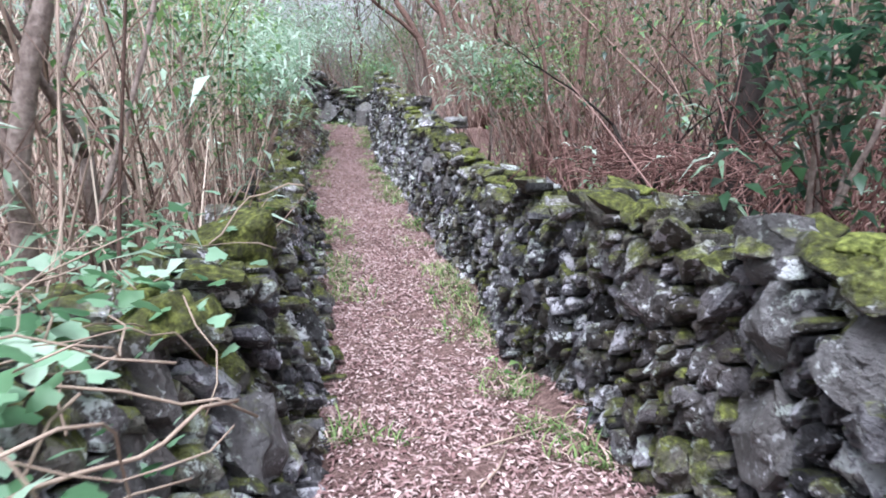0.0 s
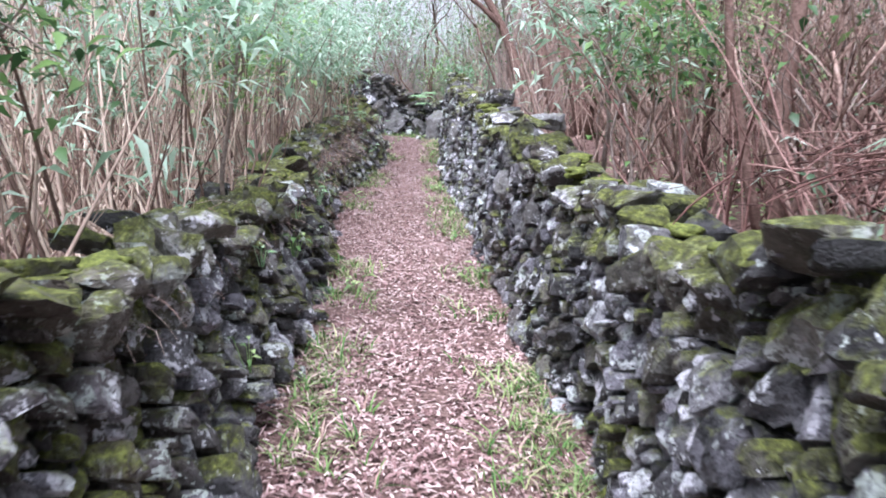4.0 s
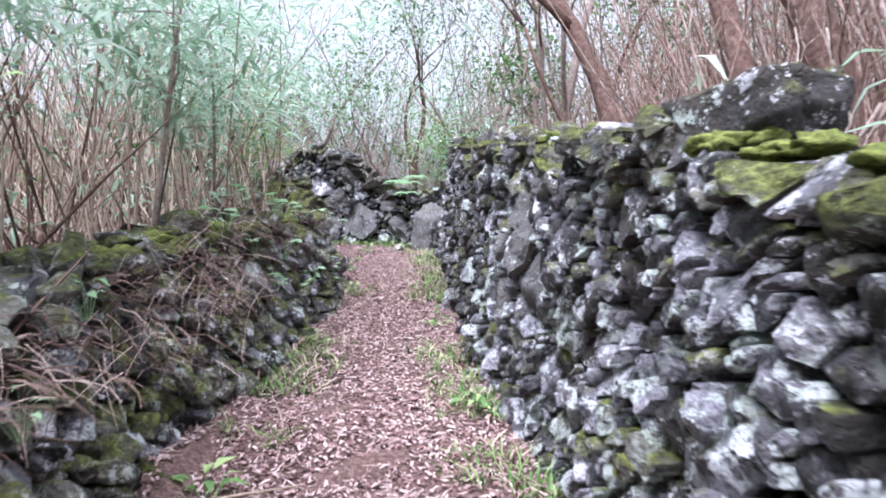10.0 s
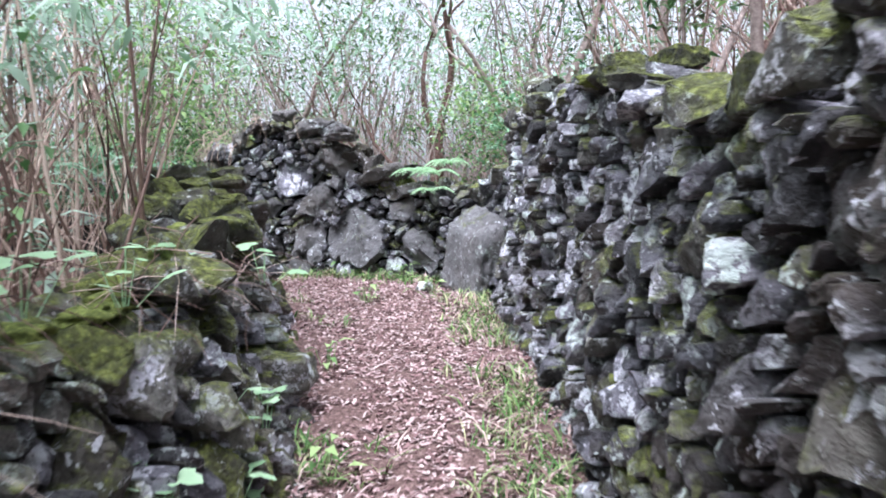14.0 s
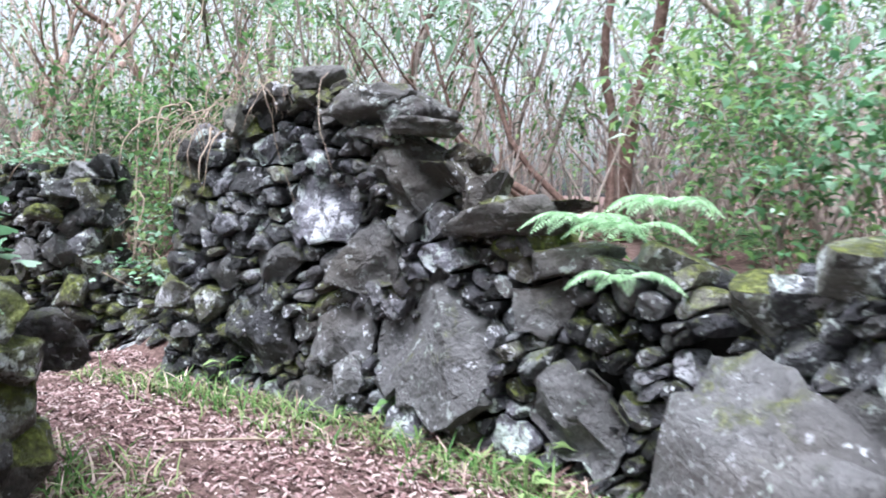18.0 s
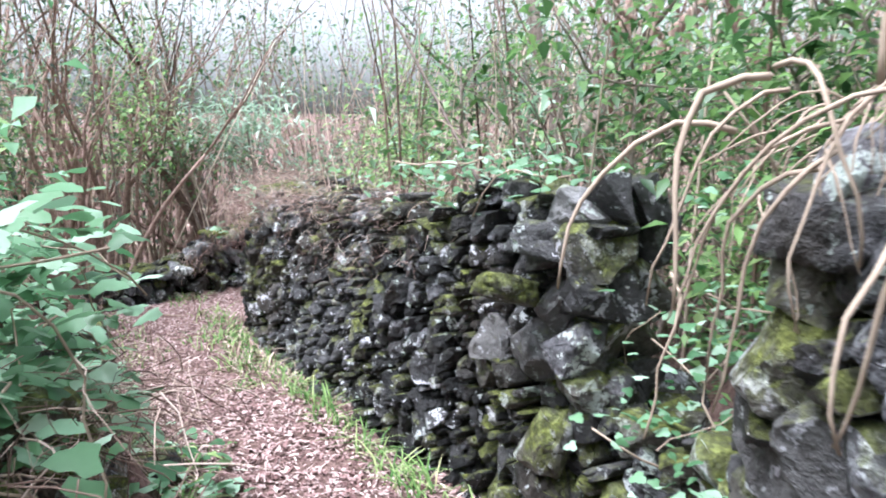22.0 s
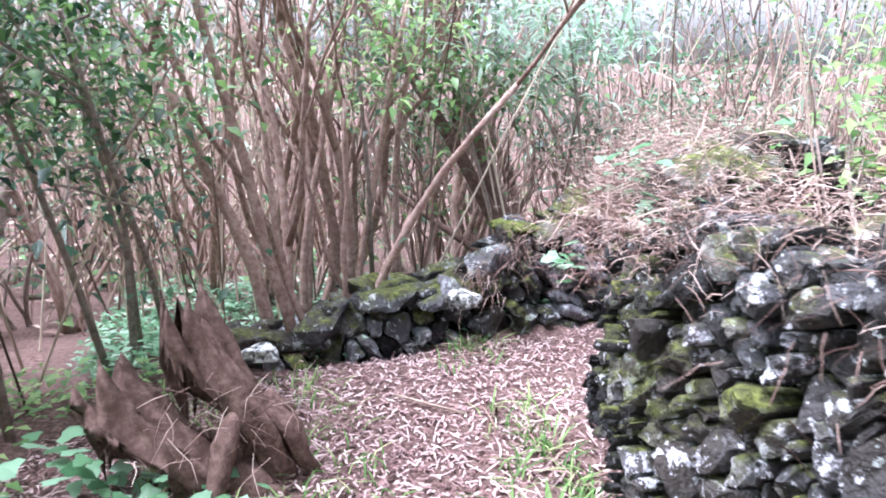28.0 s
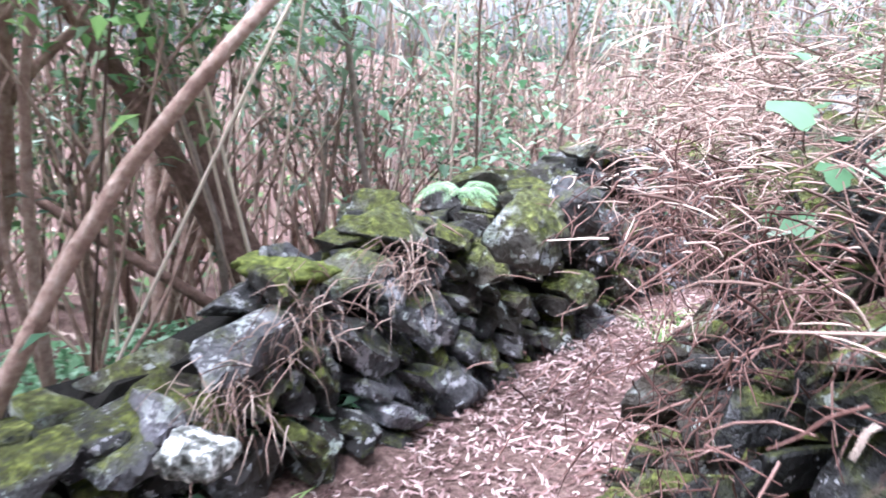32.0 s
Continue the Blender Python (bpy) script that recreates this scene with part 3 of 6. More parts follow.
def dry_wall(label, line, tops, side, sizes, kinds, lean=0.14, thick=0.55, ends=(False, False), cuts=(), blocks=(), squash=1.16, caps=(0.12, 0.34), cap_size=1.0, green=99.0, rugged=0.034):
    """A dry-stone wall. side: +1 where the wall stands to the right of its line, -1 to the left. kinds: for each stretch, its stones' materials and their shares."""
    st = along(line, tops)
    total = st[-1][0]
    marks = [0.0, *[st[c][0] for c in cuts], total]
    walls = [thing(f"wall_{next(SEVEN)}", label, "wall", kind="structure") for _ in marks[1:]]

    def stretch(s):
        return min(len(walls) - 1, max(0, int(np.searchsorted(marks, s)) - 1))

    def crest(s):
        return at_length(st, min(max(s, 0.001), total - 0.001))[2] + 0.05 * math.sin(s * 3.3) + 0.045 * math.sin(s * 7.7 + 1)

    feet = np.linspace(-0.3, total + 0.3, int(total / 0.05) + 12)
    spots = [at_length(st, min(max(s, 0.001), total - 0.001))[0] for s in feet]
    levels = land(np.array([p.x for p in spots]), np.array([p.y for p in spots]))

    def place(s, z, d):
        s, z = s + 0.026 * math.sin(9 * z + 3 * s) + 0.016 * math.sin(23 * z - 11 * s), z + 0.024 * math.sin(10 * s + 2 * z) + 0.015 * math.sin(27 * s + 9 * z)
        p, way, h = at_length(st, min(max(s, 0.001), total - 0.001))
        p = p + way * (s - min(max(s, 0.001), total - 0.001))
        out = Vector((way.y, -way.x, 0)) * side
        bulge = 0.03 * math.sin(s * 2.1 + z * 3) + 0.02 * math.sin(s * 4.7 - z * 5)
        return p + out * (lean * z + d + bulge + 0.03) + Vector((0, 0, float(np.interp(s, feet, levels)) + z))

    # heart sheet, near-black as painted gap shade, and the small stones wedged between the larger ones, stretch by
    # stretch
    for wall, s0, s1 in zip(walls, marks, marks[1:]):
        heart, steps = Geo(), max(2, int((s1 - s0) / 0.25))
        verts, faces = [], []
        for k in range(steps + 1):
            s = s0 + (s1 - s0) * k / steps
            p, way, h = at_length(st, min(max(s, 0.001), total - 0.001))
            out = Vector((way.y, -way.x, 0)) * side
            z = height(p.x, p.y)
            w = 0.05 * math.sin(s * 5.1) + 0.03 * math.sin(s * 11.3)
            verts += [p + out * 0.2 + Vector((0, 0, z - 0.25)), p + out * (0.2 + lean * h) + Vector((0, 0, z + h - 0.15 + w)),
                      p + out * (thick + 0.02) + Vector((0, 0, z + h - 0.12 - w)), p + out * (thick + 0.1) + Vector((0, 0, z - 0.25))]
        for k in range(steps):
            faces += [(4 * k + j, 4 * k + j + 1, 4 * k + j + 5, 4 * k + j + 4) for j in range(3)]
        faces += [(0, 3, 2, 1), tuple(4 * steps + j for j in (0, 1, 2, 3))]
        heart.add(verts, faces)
        part("rubble_heart", heart, GAP_SHADE, wall, "heart of the wall coloured near-black as the shade between its stones", smooth=False)
        chink = Geo()
        for _ in range(int(42 * (s1 - s0) * (sum(tops) / len(tops)))):
            s = rand(s0, s1)
            at = place(s, rand(0.0, max(0.05, crest(s) - 0.05)), rand(0.09, 0.16))
            spin = Euler((rand(0, 6), rand(0, 6), rand(0, 6))).to_matrix()
            size = Vector((rand(0.05, 0.12), rand(0.05, 0.1), rand(0.04, 0.09)))
            v, f = CHIPS[int(rng.integers(len(CHIPS)))]
            chink.add([at + spin @ Vector((q[0] * size.x, q[1] * size.y, q[2] * size.z)) for q in v], f)
        # dark stone colour on these adds to the painted shade in the gaps
        part("small_stones", chink, STONE_DARK, wall, "small stones wedged in the wall face", kind="stuff")

    # stones of the face
    joined = {}
    seeds = pack(total, crest, tops, sizes, blocks, squash)
    for i, poly in cells(seeds, total, squash):
        mid = (sum(p[0] for p in poly) / len(poly), sum(p[1] for p in poly) / len(poly))
        r = float(np.mean([math.dist(p, mid) for p in poly]))
        if mid[1] > crest(mid[0]) - 0.35 * r or mid[1] < -0.2 or not -0.05 < mid[0] < total + 0.05:
            continue
        big = i < len(blocks)
        proud = rand(0.02, 0.05) if big else float(np.clip(rng.normal(0.0, rugged), -1.8 * rugged, 2.2 * rugged))
        verts, faces = face_stone(poly, mid, r, proud, place)
        k = stretch(mid[0])
        names, odds = zip(*kinds[min(k, len(kinds) - 1)])
        odds = np.array(odds, float)
        if mid[1] > crest(mid[0]) - 0.25:
            odds = odds * np.array([{"mossy_basalt": 3.0, "lichen_basalt": 0.25}.get(m.name, 1.0) for m in names])
        material = STONE_BLOCK if big and rng.random() < 0.75 else names[int(np.searchsorted(np.cumsum(odds / odds.sum()), rng.random()))]
        if r < 0.064 and not big:
            heap = joined.setdefault((k, material.name), (Geo(), material))[0]
            heap.add(verts, faces)
            continue
        centre = place(mid[0], mid[1], 0.05)
        me = bpy.data.meshes.new("stone")
        me.from_pydata([tuple(v - centre) for v in verts], [], faces)
        me.materials.append(material)
        me.polygons.foreach_set("use_smooth", [True] * len(me.polygons))
        me.set_sharp_from_angle(angle=0.38)
        ob = new("stone", me)
        ob.parent, ob.location = walls[k], centre

    for (k, _), (heap, material) in joined.items():
        me = heap.mesh("small_stones", material)
        me.set_sharp_from_angle(angle=0.38)
        part("small_stones", me, material, walls[k], kind="stuff")

    # loose stones on top and at open ends
    places = []
    for across in caps:
        s = rand(-0.1, 0.1)
        while s < total:
            wide = rand(0.14, 0.34) * cap_size * (1.6 if rng.random() < 0.1 else 1.0)
            mid = min(max(s + wide / 2, 0.02), total - 0.02)
            p, way, h = at_length(st, mid)
            out = Vector((way.y, -way.x, 0)) * side
            places.append((p + out * (lean * h * 0.75 + across + rand(-0.03, 0.05)), way, mid, height(p.x, p.y) + crest(mid) - 0.06 + rand(-0.06, 0.04), wide * 1.1, rand(0.09, 0.2) * cap_size, rand(0.18, 0.3) * cap_size, 0.3))
            s += wide
    for end, flag in zip((0.0, total), ends):
        if flag:
            p, way, h = at_length(st, min(max(end, 0.001), total - 0.001))
            out = Vector((way.y, -way.x, 0)) * side
            z = 0.0
            while z < h:
                rise = rand(0.12, 0.2)
                for across in [a for a in (0.1, 0.24, 0.38, 0.5) if a < thick]:
                    places.append((p + out * (lean * z + across + rand(-0.04, 0.04)) + way * rand(-0.03, 0.03), way, end, height(p.x, p.y) + z + rise / 2, rand(0.2, 0.32), rise * 1.3, rand(0.2, 0.28), 0.25))
                z += rise
    for at, way, mid, up, wide, tall, deep, tumble in places:
        k = stretch(mid)
        names, odds = zip(*kinds[min(k, len(kinds) - 1)])
        odds = np.array(odds, float) * np.array([{"mossy_basalt": 5.0, "lichen_basalt": 0.3}.get(m.name, 1.0) for m in names])
        material = names[int(np.searchsorted(np.cumsum(odds / odds.sum()), rng.random()))]
        if tumble > 0.28 and mid < green and rng.random() < 0.22:
            material = STONE_GREEN
        turn = Euler((rand(-tumble, tumble), rand(-tumble, tumble), math.atan2(way.y, way.x) + rand(-0.5, 0.5))).to_quaternion()
        lay(walls[k], material, (at.x, at.y, up), (wide, deep, tall), turn)
    return walls


SEVEN = iter(range(1, 40))
NEAR_MIX = ((STONE_PALE, 0.34), (STONE, 0.3), (STONE_MOSSY, 0.22), (STONE_DARK, 0.14))
PALE_MIX = ((STONE_PALE, 0.66), (STONE, 0.12), (STONE_MOSSY, 0.12), (STONE_DARK, 0.1))
dry_wall("dry-stone wall of grey basalt with moss and pale lichen beside the path", RIGHT, RIGHT_TOP, 1, (0.028, 0.12), [NEAR_MIX] * 5 + [PALE_MIX] * 7, cuts=tuple(range(1, 12)),
         blocks=((4.97, 1.08, 0.13), (4.81, 0.9, 0.15), (5.79, 0.77, 0.16), (4.71, 0.55, 0.16), (4.3, 0.92, 0.13), (5.2, 0.18, 0.13), (12.1, 0.72, 0.2), (11.6, 0.75, 0.16), (10.8, 0.8, 0.16), (12.97, 0.85, 0.2),
                 (18.98, 1.03, 0.17), (18.7, 0.8, 0.18), (19.77, 0.61, 0.16), (19.25, 0.66, 0.14), (18.88, 1.36, 0.13), (19.24, 1.16, 0.11), (19.52, 0.91, 0.14)))
dry_wall("dry-stone wall of large dark basalt blocks round the bend", BEND, BEND_TOP, 1, (0.032, 0.11), (((STONE_PALE, 0.46), (STONE, 0.22), (STONE_MOSSY, 0.08), (STONE_DARK, 0.14), (STONE_BLOCK, 0.1)),), ends=(False, True), cap_size=1.15, green=2.0,
         blocks=((2.83, 1.09, 0.2), (2.48, 0.8, 0.19), (2.3, 1.22, 0.2), (1.97, 0.42, 0.34), (2.59, 0.4, 0.18), (3.17, 0.34, 0.2), (3.75, 0.98, 0.13), (3.11, 0.74, 0.12), (2.67, 0.06, 0.17), (3.63, 0.5, 0.12), (4.2, 1.02, 0.14), (1.2, 0.3, 0.2), (1.45, 0.72, 0.13)))
# last stretch, round the corner: darkest mix, with its shadow put into stone colour
dry_wall("dark dry-stone wall overgrown with dead stems and ivy", AFTER, AFTER_TOP, 1, (0.021, 0.085), (((STONE, 0.12), (STONE_MOSSY, 0.16), (STONE_DARK, 0.72)), ((STONE, 0.12), (STONE_MOSSY, 0.16), (STONE_DARK, 0.72)), ((STONE_MOSSY, 0.2), (STONE_DARK, 0.8))), thick=0.4, ends=(True, False), cuts=(2, 4), cap_size=0.75, green=0.0,
         blocks=((0.1, 1.3, 0.12), (0.3, 1.2, 0.09), (0.08, 1.0, 0.11), (0.16, 0.78, 0.15), (0.5, 0.76, 0.1)))
dry_wall("low dark rubble closing the gap between the walls", [(-2.44, 26.36), (-2.8, 26.74), (-3.2, 26.98), (-3.6, 27.04)], [0.8, 0.6, 0.55, 0.75], 1, (0.03, 0.1), (((STONE, 0.2), (STONE_MOSSY, 0.3), (STONE_DARK, 0.5)),), thick=0.5, lean=0.3, caps=(0.1, 0.3, 0.5), cap_size=0.8)
dry_wall("low mossy dry-stone wall of dark basalt along the path", LEFT, LEFT_TOP, -1, (0.033, 0.14), (*[((STONE_PALE, 0.24), (STONE, 0.26), (STONE_MOSSY, 0.34), (STONE_DARK, 0.16))] * 4, *[((STONE_PALE, 0.16), (STONE, 0.14), (STONE_MOSSY, 0.62), (STONE_DARK, 0.08))] * 3, *[((STONE_PALE, 0.4), (STONE_MOSSY, 0.55), (STONE_DARK, 0.05))] * 2), lean=0.36, ends=(False, True), cuts=(2, 3, 4, 5, 6, 7, 8, 10), caps=(0.08, 0.26, 0.44), rugged=0.055,
         blocks=((5.33, 0.4, 0.22), (4.83, 0.75, 0.15), (4.47, 0.6, 0.15), (11.97, 0.28, 0.22), (12.11, 0.7, 0.15), (11.36, 0.58, 0.15)))
dry_wall("low mossy stone wall hung with ivy inside the bend", INNER, INNER_TOP, -1, (0.05, 0.18), (((STONE, 0.3), (STONE_MOSSY, 0.45), (STONE_DARK, 0.25)),), lean=0.2, ends=(True, True), cap_size=1.2)
dry_wall("low tumbled stone wall with moss and white lichen", FAR, FAR_TOP, -1, (0.035, 0.13), (((STONE_PALE, 0.15), (STONE, 0.4), (STONE_MOSSY, 0.13), (STONE_DARK, 0.32)),), lean=0.3, caps=(0.1, 0.3), cap_size=1.1, green=0.0, rugged=0.055)

# ---- litter, grass ----


def on_path(count):
    """Places on the path floor."""
    out = []
    while len(out) < count:
        x = rng.uniform(-10.5, 1.4, 4000)
        y = rng.uniform(-1.5, 32, 4000)
        ok = inside(x, y) | (away(x, y, RIGHT_SIDE) < 0.22) | (away(x, y, LEFT_SIDE) < 0.15)
        out += list(zip(x[ok], y[ok]))
    return out[:count]


def build_litter(count):
    g = Geo()
    spots = on_path(count)
    zs = land(np.array([p[0] for p in spots]), np.array([p[1] for p in spots]))
    for (x, y), z in zip(spots, zs):
        a = rand(0, 2 * math.pi)
        way = Vector((math.cos(a), math.sin(a), rand(-0.25, 0.35))).normalized()
        normal = Vector((rand(-0.4, 0.4), rand(-0.4, 0.4), 1)).normalized()
        long = rand(0.02, 0.055) if rng.random() < (0.86 if x > -7.5 else 0.9) else rand(0.06, 0.14)
        g.chip(Vector((x, y, z + rand(0.004, 0.022))), way, normal, long, rand(0.008, 0.022 if x > -6 else 0.013) if long < 0.06 else rand(0.004, 0.01), rand(-0.008, 0.012))
    lone("leaf_litter", g, CHIP, "pinkish brown chips and dry leaves strewn over the path", "leaf litter", kind="stuff", smooth=False)


build_litter(125000)


def build_verge(count):
    """Grass along the feet of the walls."""
    g, s = Geo(), Geo()
    done = 0
    while done < count:
        x, y = rng.uniform(-10, 1.4, 3000), rng.uniform(-1, 32, 3000)
        dr, dl = away(x, y, RIGHT_SIDE), np.minimum(away(x, y, LEFT_SIDE), away(x, y, FAR))
        d = np.minimum(dr, dl)
        patch = np.sin(1.9 * y + 0.7 * x) + np.sin(0.83 * y + 1.4 * x + 1.0) + 0.6 * (dr < dl)
        ok = inside(x, y) & (d < 0.46) & (patch + 0.9 * np.sin(5.3 * y + 2.1 * x) > 0.45) & (rng.random(3000) < np.exp(-d / 0.19))
        zs = land(x[ok], y[ok])
        for px, py, pz in zip(x[ok], y[ok], zs):
            for _ in range(5):
                a = rand(0, 2 * math.pi)
                (g if rng.random() < 0.66 else s).blade(Vector((px + rand(-0.03, 0.03), py + rand(-0.03, 0.03), pz - 0.01)), Vector((math.cos(a), math.sin(a), 0)), rand(0.06, 0.25) * (0.6 + 0.4 * rng.random()), rand(0.005, 0.013), rand(0.6, 1.2))
            done += 1
    lone("verge_grass", g, GRASS, "tufts of green grass along the foot of the walls", "grass", kind="stuff")
    lone("dry_grass", s, STRAW, "dry straw-coloured grass blades along the walls", "grass", kind="stuff")


build_verge(3000)

# ---- canes and thicket ----


def wild(count, box, clear=0.75):
    x0, y0, x1, y1 = box
    out = []
    while len(out) < count:
        x, y = rng.uniform(x0, x1, 3000), rng.uniform(y0, y1, 3000)
        ok = ~inside(x, y) & (away(x, y, RIGHT_SIDE) > clear) & (np.minimum(away(x, y, LEFT_SIDE), away(x, y, FAR)) > clear)
        out += list(zip(x[ok], y[ok]))
    return out[:count]


def canes(name, label, count, box, tall, thick, lean=0.16, clear=0.75, leaf=0.5, material=None, leaf_material=None, leaf_size=(0.14, 0.3), sides=4, slant=(0, 0)):
    stems, leaves = Geo(), Geo()
    spots = wild(count, box, clear)
    zs = land(np.array([p[0] for p in spots]), np.array([p[1] for p in spots]))
    for (x, y), z in zip(spots, zs):
        h, r = rand(*tall), rand(*thick)
        a, l = rand(0, 2 * math.pi), abs(rng.normal(0, lean))
        if rng.random() < 0.07:
            l *= 3.5
        l = min(l, 1.1)
        way = Vector((math.cos(a) * l + slant[0], math.sin(a) * l + slant[1], 1))
        reach = np.array([0.25, 0.5, 0.8, 1.1, 1.4]) * h
        if inside(x + way.x * reach, y + way.y * reach).any():
            way = Vector((-way.x * 0.4, -way.y * 0.4, 1))
            if inside(x + way.x * reach, y + way.y * reach).any():
                continue
        bow = Vector((rand(-0.15, 0.15), rand(-0.15, 0.15), 0)) * h
        p0 = Vector((x, y, z - 0.08))
        pts = [p0, p0 + way * h * 0.35 + bow * 0.3, p0 + way * h * 0.7 + bow * 0.75, p0 + way * h + bow * 1.4]
        stems.tube(pts, [r, r * 0.85, r * 0.62, r * 0.2], sides, cap=False)
        if rng.random() < leaf:
            for _ in range(int(rng.integers(5, 12))):
                t = rand(0.45, 1.0)
                at = p0 + way * h * t + bow * 1.4 * t * t
                b = rand(0, 2 * math.pi)
                d = Vector((math.cos(b), math.sin(b), rand(-0.5, 0.5)))
                long = rand(*leaf_size)
                leaves.leaf(at, d, Vector((rand(-0.3, 0.3), rand(-0.3, 0.3), 1)), long, long * rand(0.12, 0.22), 0.2, 0.35)
        elif rng.random() < 0.5:
            t = rand(0.3, 0.7)
            at = p0 + way * h * t + bow * 1.4 * t * t
            b = rand(0, 2 * math.pi)
            tip = at + Vector((math.cos(b) * 0.5, math.sin(b) * 0.5, 0.8)) * rand(0.4, 1.0)
            stems.tube([at, tip], [r * 0.5, r * 0.15], 3, cap=False)
    bush = thing(name, label, "thicket", kind="stuff")
    part("stems", stems, material or CANE, bush, kind="stuff")
    if leaves.v:
        part("leaves", leaves, leaf_material or LEAF_CANE, bush, kind="stuff")
    return bush


canes("cane_thicket", "dense thicket of dry pale brown canes behind the low wall", 2300, (-6.0, -2, -0.6, 24), (1.0, 3.4), (0.004, 0.013), lean=0.5, leaf=0.12)
canes("broken_canes", "broken and fallen dry canes among the thicket", 420, (-4.0, -1, -0.6, 22), (0.8, 2.4), (0.006, 0.014), lean=1.3, leaf=0.1, clear=0.6)
canes("cane_thicket", "sparse dry reddish canes on the bank above the wall", 620, (1.5, 8.5, 8, 25), (1.2, 3.6), (0.004, 0.012), lean=0.45, leaf=0.1, clear=0.95, slant=(-0.25, 0.1), material=BARK_RED)
canes("cane_thicket", "thicket of dry reddish canes behind the bank", 1100, (3.0, 14, 9, 26), (1.4, 5.6), (0.004, 0.014), lean=0.45, leaf=0.1, clear=2.3, slant=(-0.2, 0.1), material=BARK_RED)
canes("cane_thicket", "thicket of dark reddish stems behind the bank", 900, (3.0, 5, 9, 15), (1.2, 4.6), (0.005, 0.016), lean=0.5, leaf=0.16, clear=2.1, material=BARK_RED, leaf_material=LEAF_LIGHT)
canes("cane_thicket", "thin brown stems among the trees beyond the bend", 700, (-6, 27.0, 6, 38), (1.2, 4.0), (0.005, 0.014), lean=0.45, leaf=0.3, clear=0.95, material=BARK, leaf_material=LEAF)
canes("cane_thicket", "dense tall brown stems behind the far wall", 900, (-16, 25.5, -3.2, 38), (1.8, 4.8), (0.004, 0.012), lean=0.34, leaf=0.3, clear=0.7)
canes("cane_thicket", "thicket of brown stems on the slope beside the path end", 650, (-15, 19, -2.6, 26.4), (1.4, 4.2), (0.004, 0.012), lean=0.36, leaf=0.35, clear=0.7, leaf_material=LEAF)
canes("far_canes", "dense far canes closing the view all round", 3300, (-26, -6, 18, 29), (2.5, 8.0), (0.01, 0.028), lean=0.3, clear=4.5, leaf=0.4, leaf_size=(0.25, 0.5), sides=3)
canes("far_canes", "far thin stems with green leaves beyond the bend", 620, (-26, 29, 18, 48), (2.5, 8.0), (0.01, 0.03), lean=0.24, clear=4.5, leaf=0.25, leaf_size=(0.2, 0.4), sides=3, leaf_material=LEAF, material=BARK)
canes("bank_scrub", "low tangle of dark red twigs on the bank above the wall", 1300, (1.6, -2, 6, 10), (0.4, 1.5), (0.004, 0.011), lean=1.0, clear=0.8, leaf=0.06, material=TWIG_RED)
canes("low_scrub", "low tangle of dry twigs behind the low wall", 900, (-5, -2, -0.6, 24), (0.4, 1.3), (0.003, 0.008), lean=0.8, clear=0.7, leaf=0.2)


# ---- trees ----


def bough(g, at, way, length, radius, depth, tips, bend=0.35, sides=7, lift=0.25):
    """A limb that forks; gathers the tips."""
    pts, radii, p, d = [at], [radius], Vector(at), way.normalized()
    n = 6
    for k in range(n):
        d = (d + Vector((rand(-bend, bend), rand(-bend, bend), rand(-bend, bend) * 0.5 + lift * 0.15))).normalized()
        p = p + d * length / n
        pts.append(p)
        radii.append(radius * (1 - 0.45 * (k + 1) / n))
    g.tube(pts, radii, sides)
    if depth == 0:
        tips += [(pts[k], (pts[k] - pts[k - 1]).normalized()) for k in range(2, len(pts))]
        return
    for k in range(2 if depth > 1 else 3):
        s = int(rng.integers(2, n + 1)) if k else n
        a = rand(0, 2 * math.pi)
        side = Vector((math.cos(a), math.sin(a), rand(0.0, 0.8)))
        bough(g, pts[s], (d + side * rand(0.5, 0.9)).normalized(), length * rand(0.5, 0.75), radii[s] * rand(0.55, 0.8), depth - 1, tips, bend, max(4, sides - 2), lift)


def crown(g, tips, count, size, spread=0.35, ratio=0.4, base=Vector((0, 0, 0))):
    for _ in range(count):
        p, d = tips[int(rng.integers(len(tips)))]
        at = p + Vector((rng.normal(0, spread), rng.normal(0, spread), rng.normal(0, spread * 0.7)))
        if not clear_of_way(at + base, 0.75):
            continue
        b = rand(0, 2 * math.pi)
        way = Vector((math.cos(b), math.sin(b), rand(-0.6, 0.4)))
        long = rand(*size)
        g.leaf(at, way, Vector((rand(-0.4, 0.4), rand(-0.4, 0.4), 1)), long, long * ratio, 0.15, 0.25)


def tree(name, label, at, trunks, bark, leaf=None, leaves=0, size=(0.06, 0.12), depth=2, spread=0.35, group="", ratio=0.4, bend=0.22):
    """trunks: rows of way, length, radius."""
    x, y = at
    base = Vector((x, y, height(x, y) - 0.1))
    top = thing(name, label, "tree" if name != "shrub" else "shrub", group, at=(x, y, base.z))
    tips = []
    for way, length, radius in trunks:
        g = Geo()
        start = Vector((rand(-0.5, 0.5) * radius * 3, rand(-0.5, 0.5) * radius * 3, 0))
        bough(g, start, Vector(way), length, radius, depth, tips, bend, 9)
        part("trunk", g, bark, top)
    if leaves:
        g = Geo()
        crown(g, tips, leaves, size, spread, ratio, base)
        part("crown", g, leaf, top)
    return top


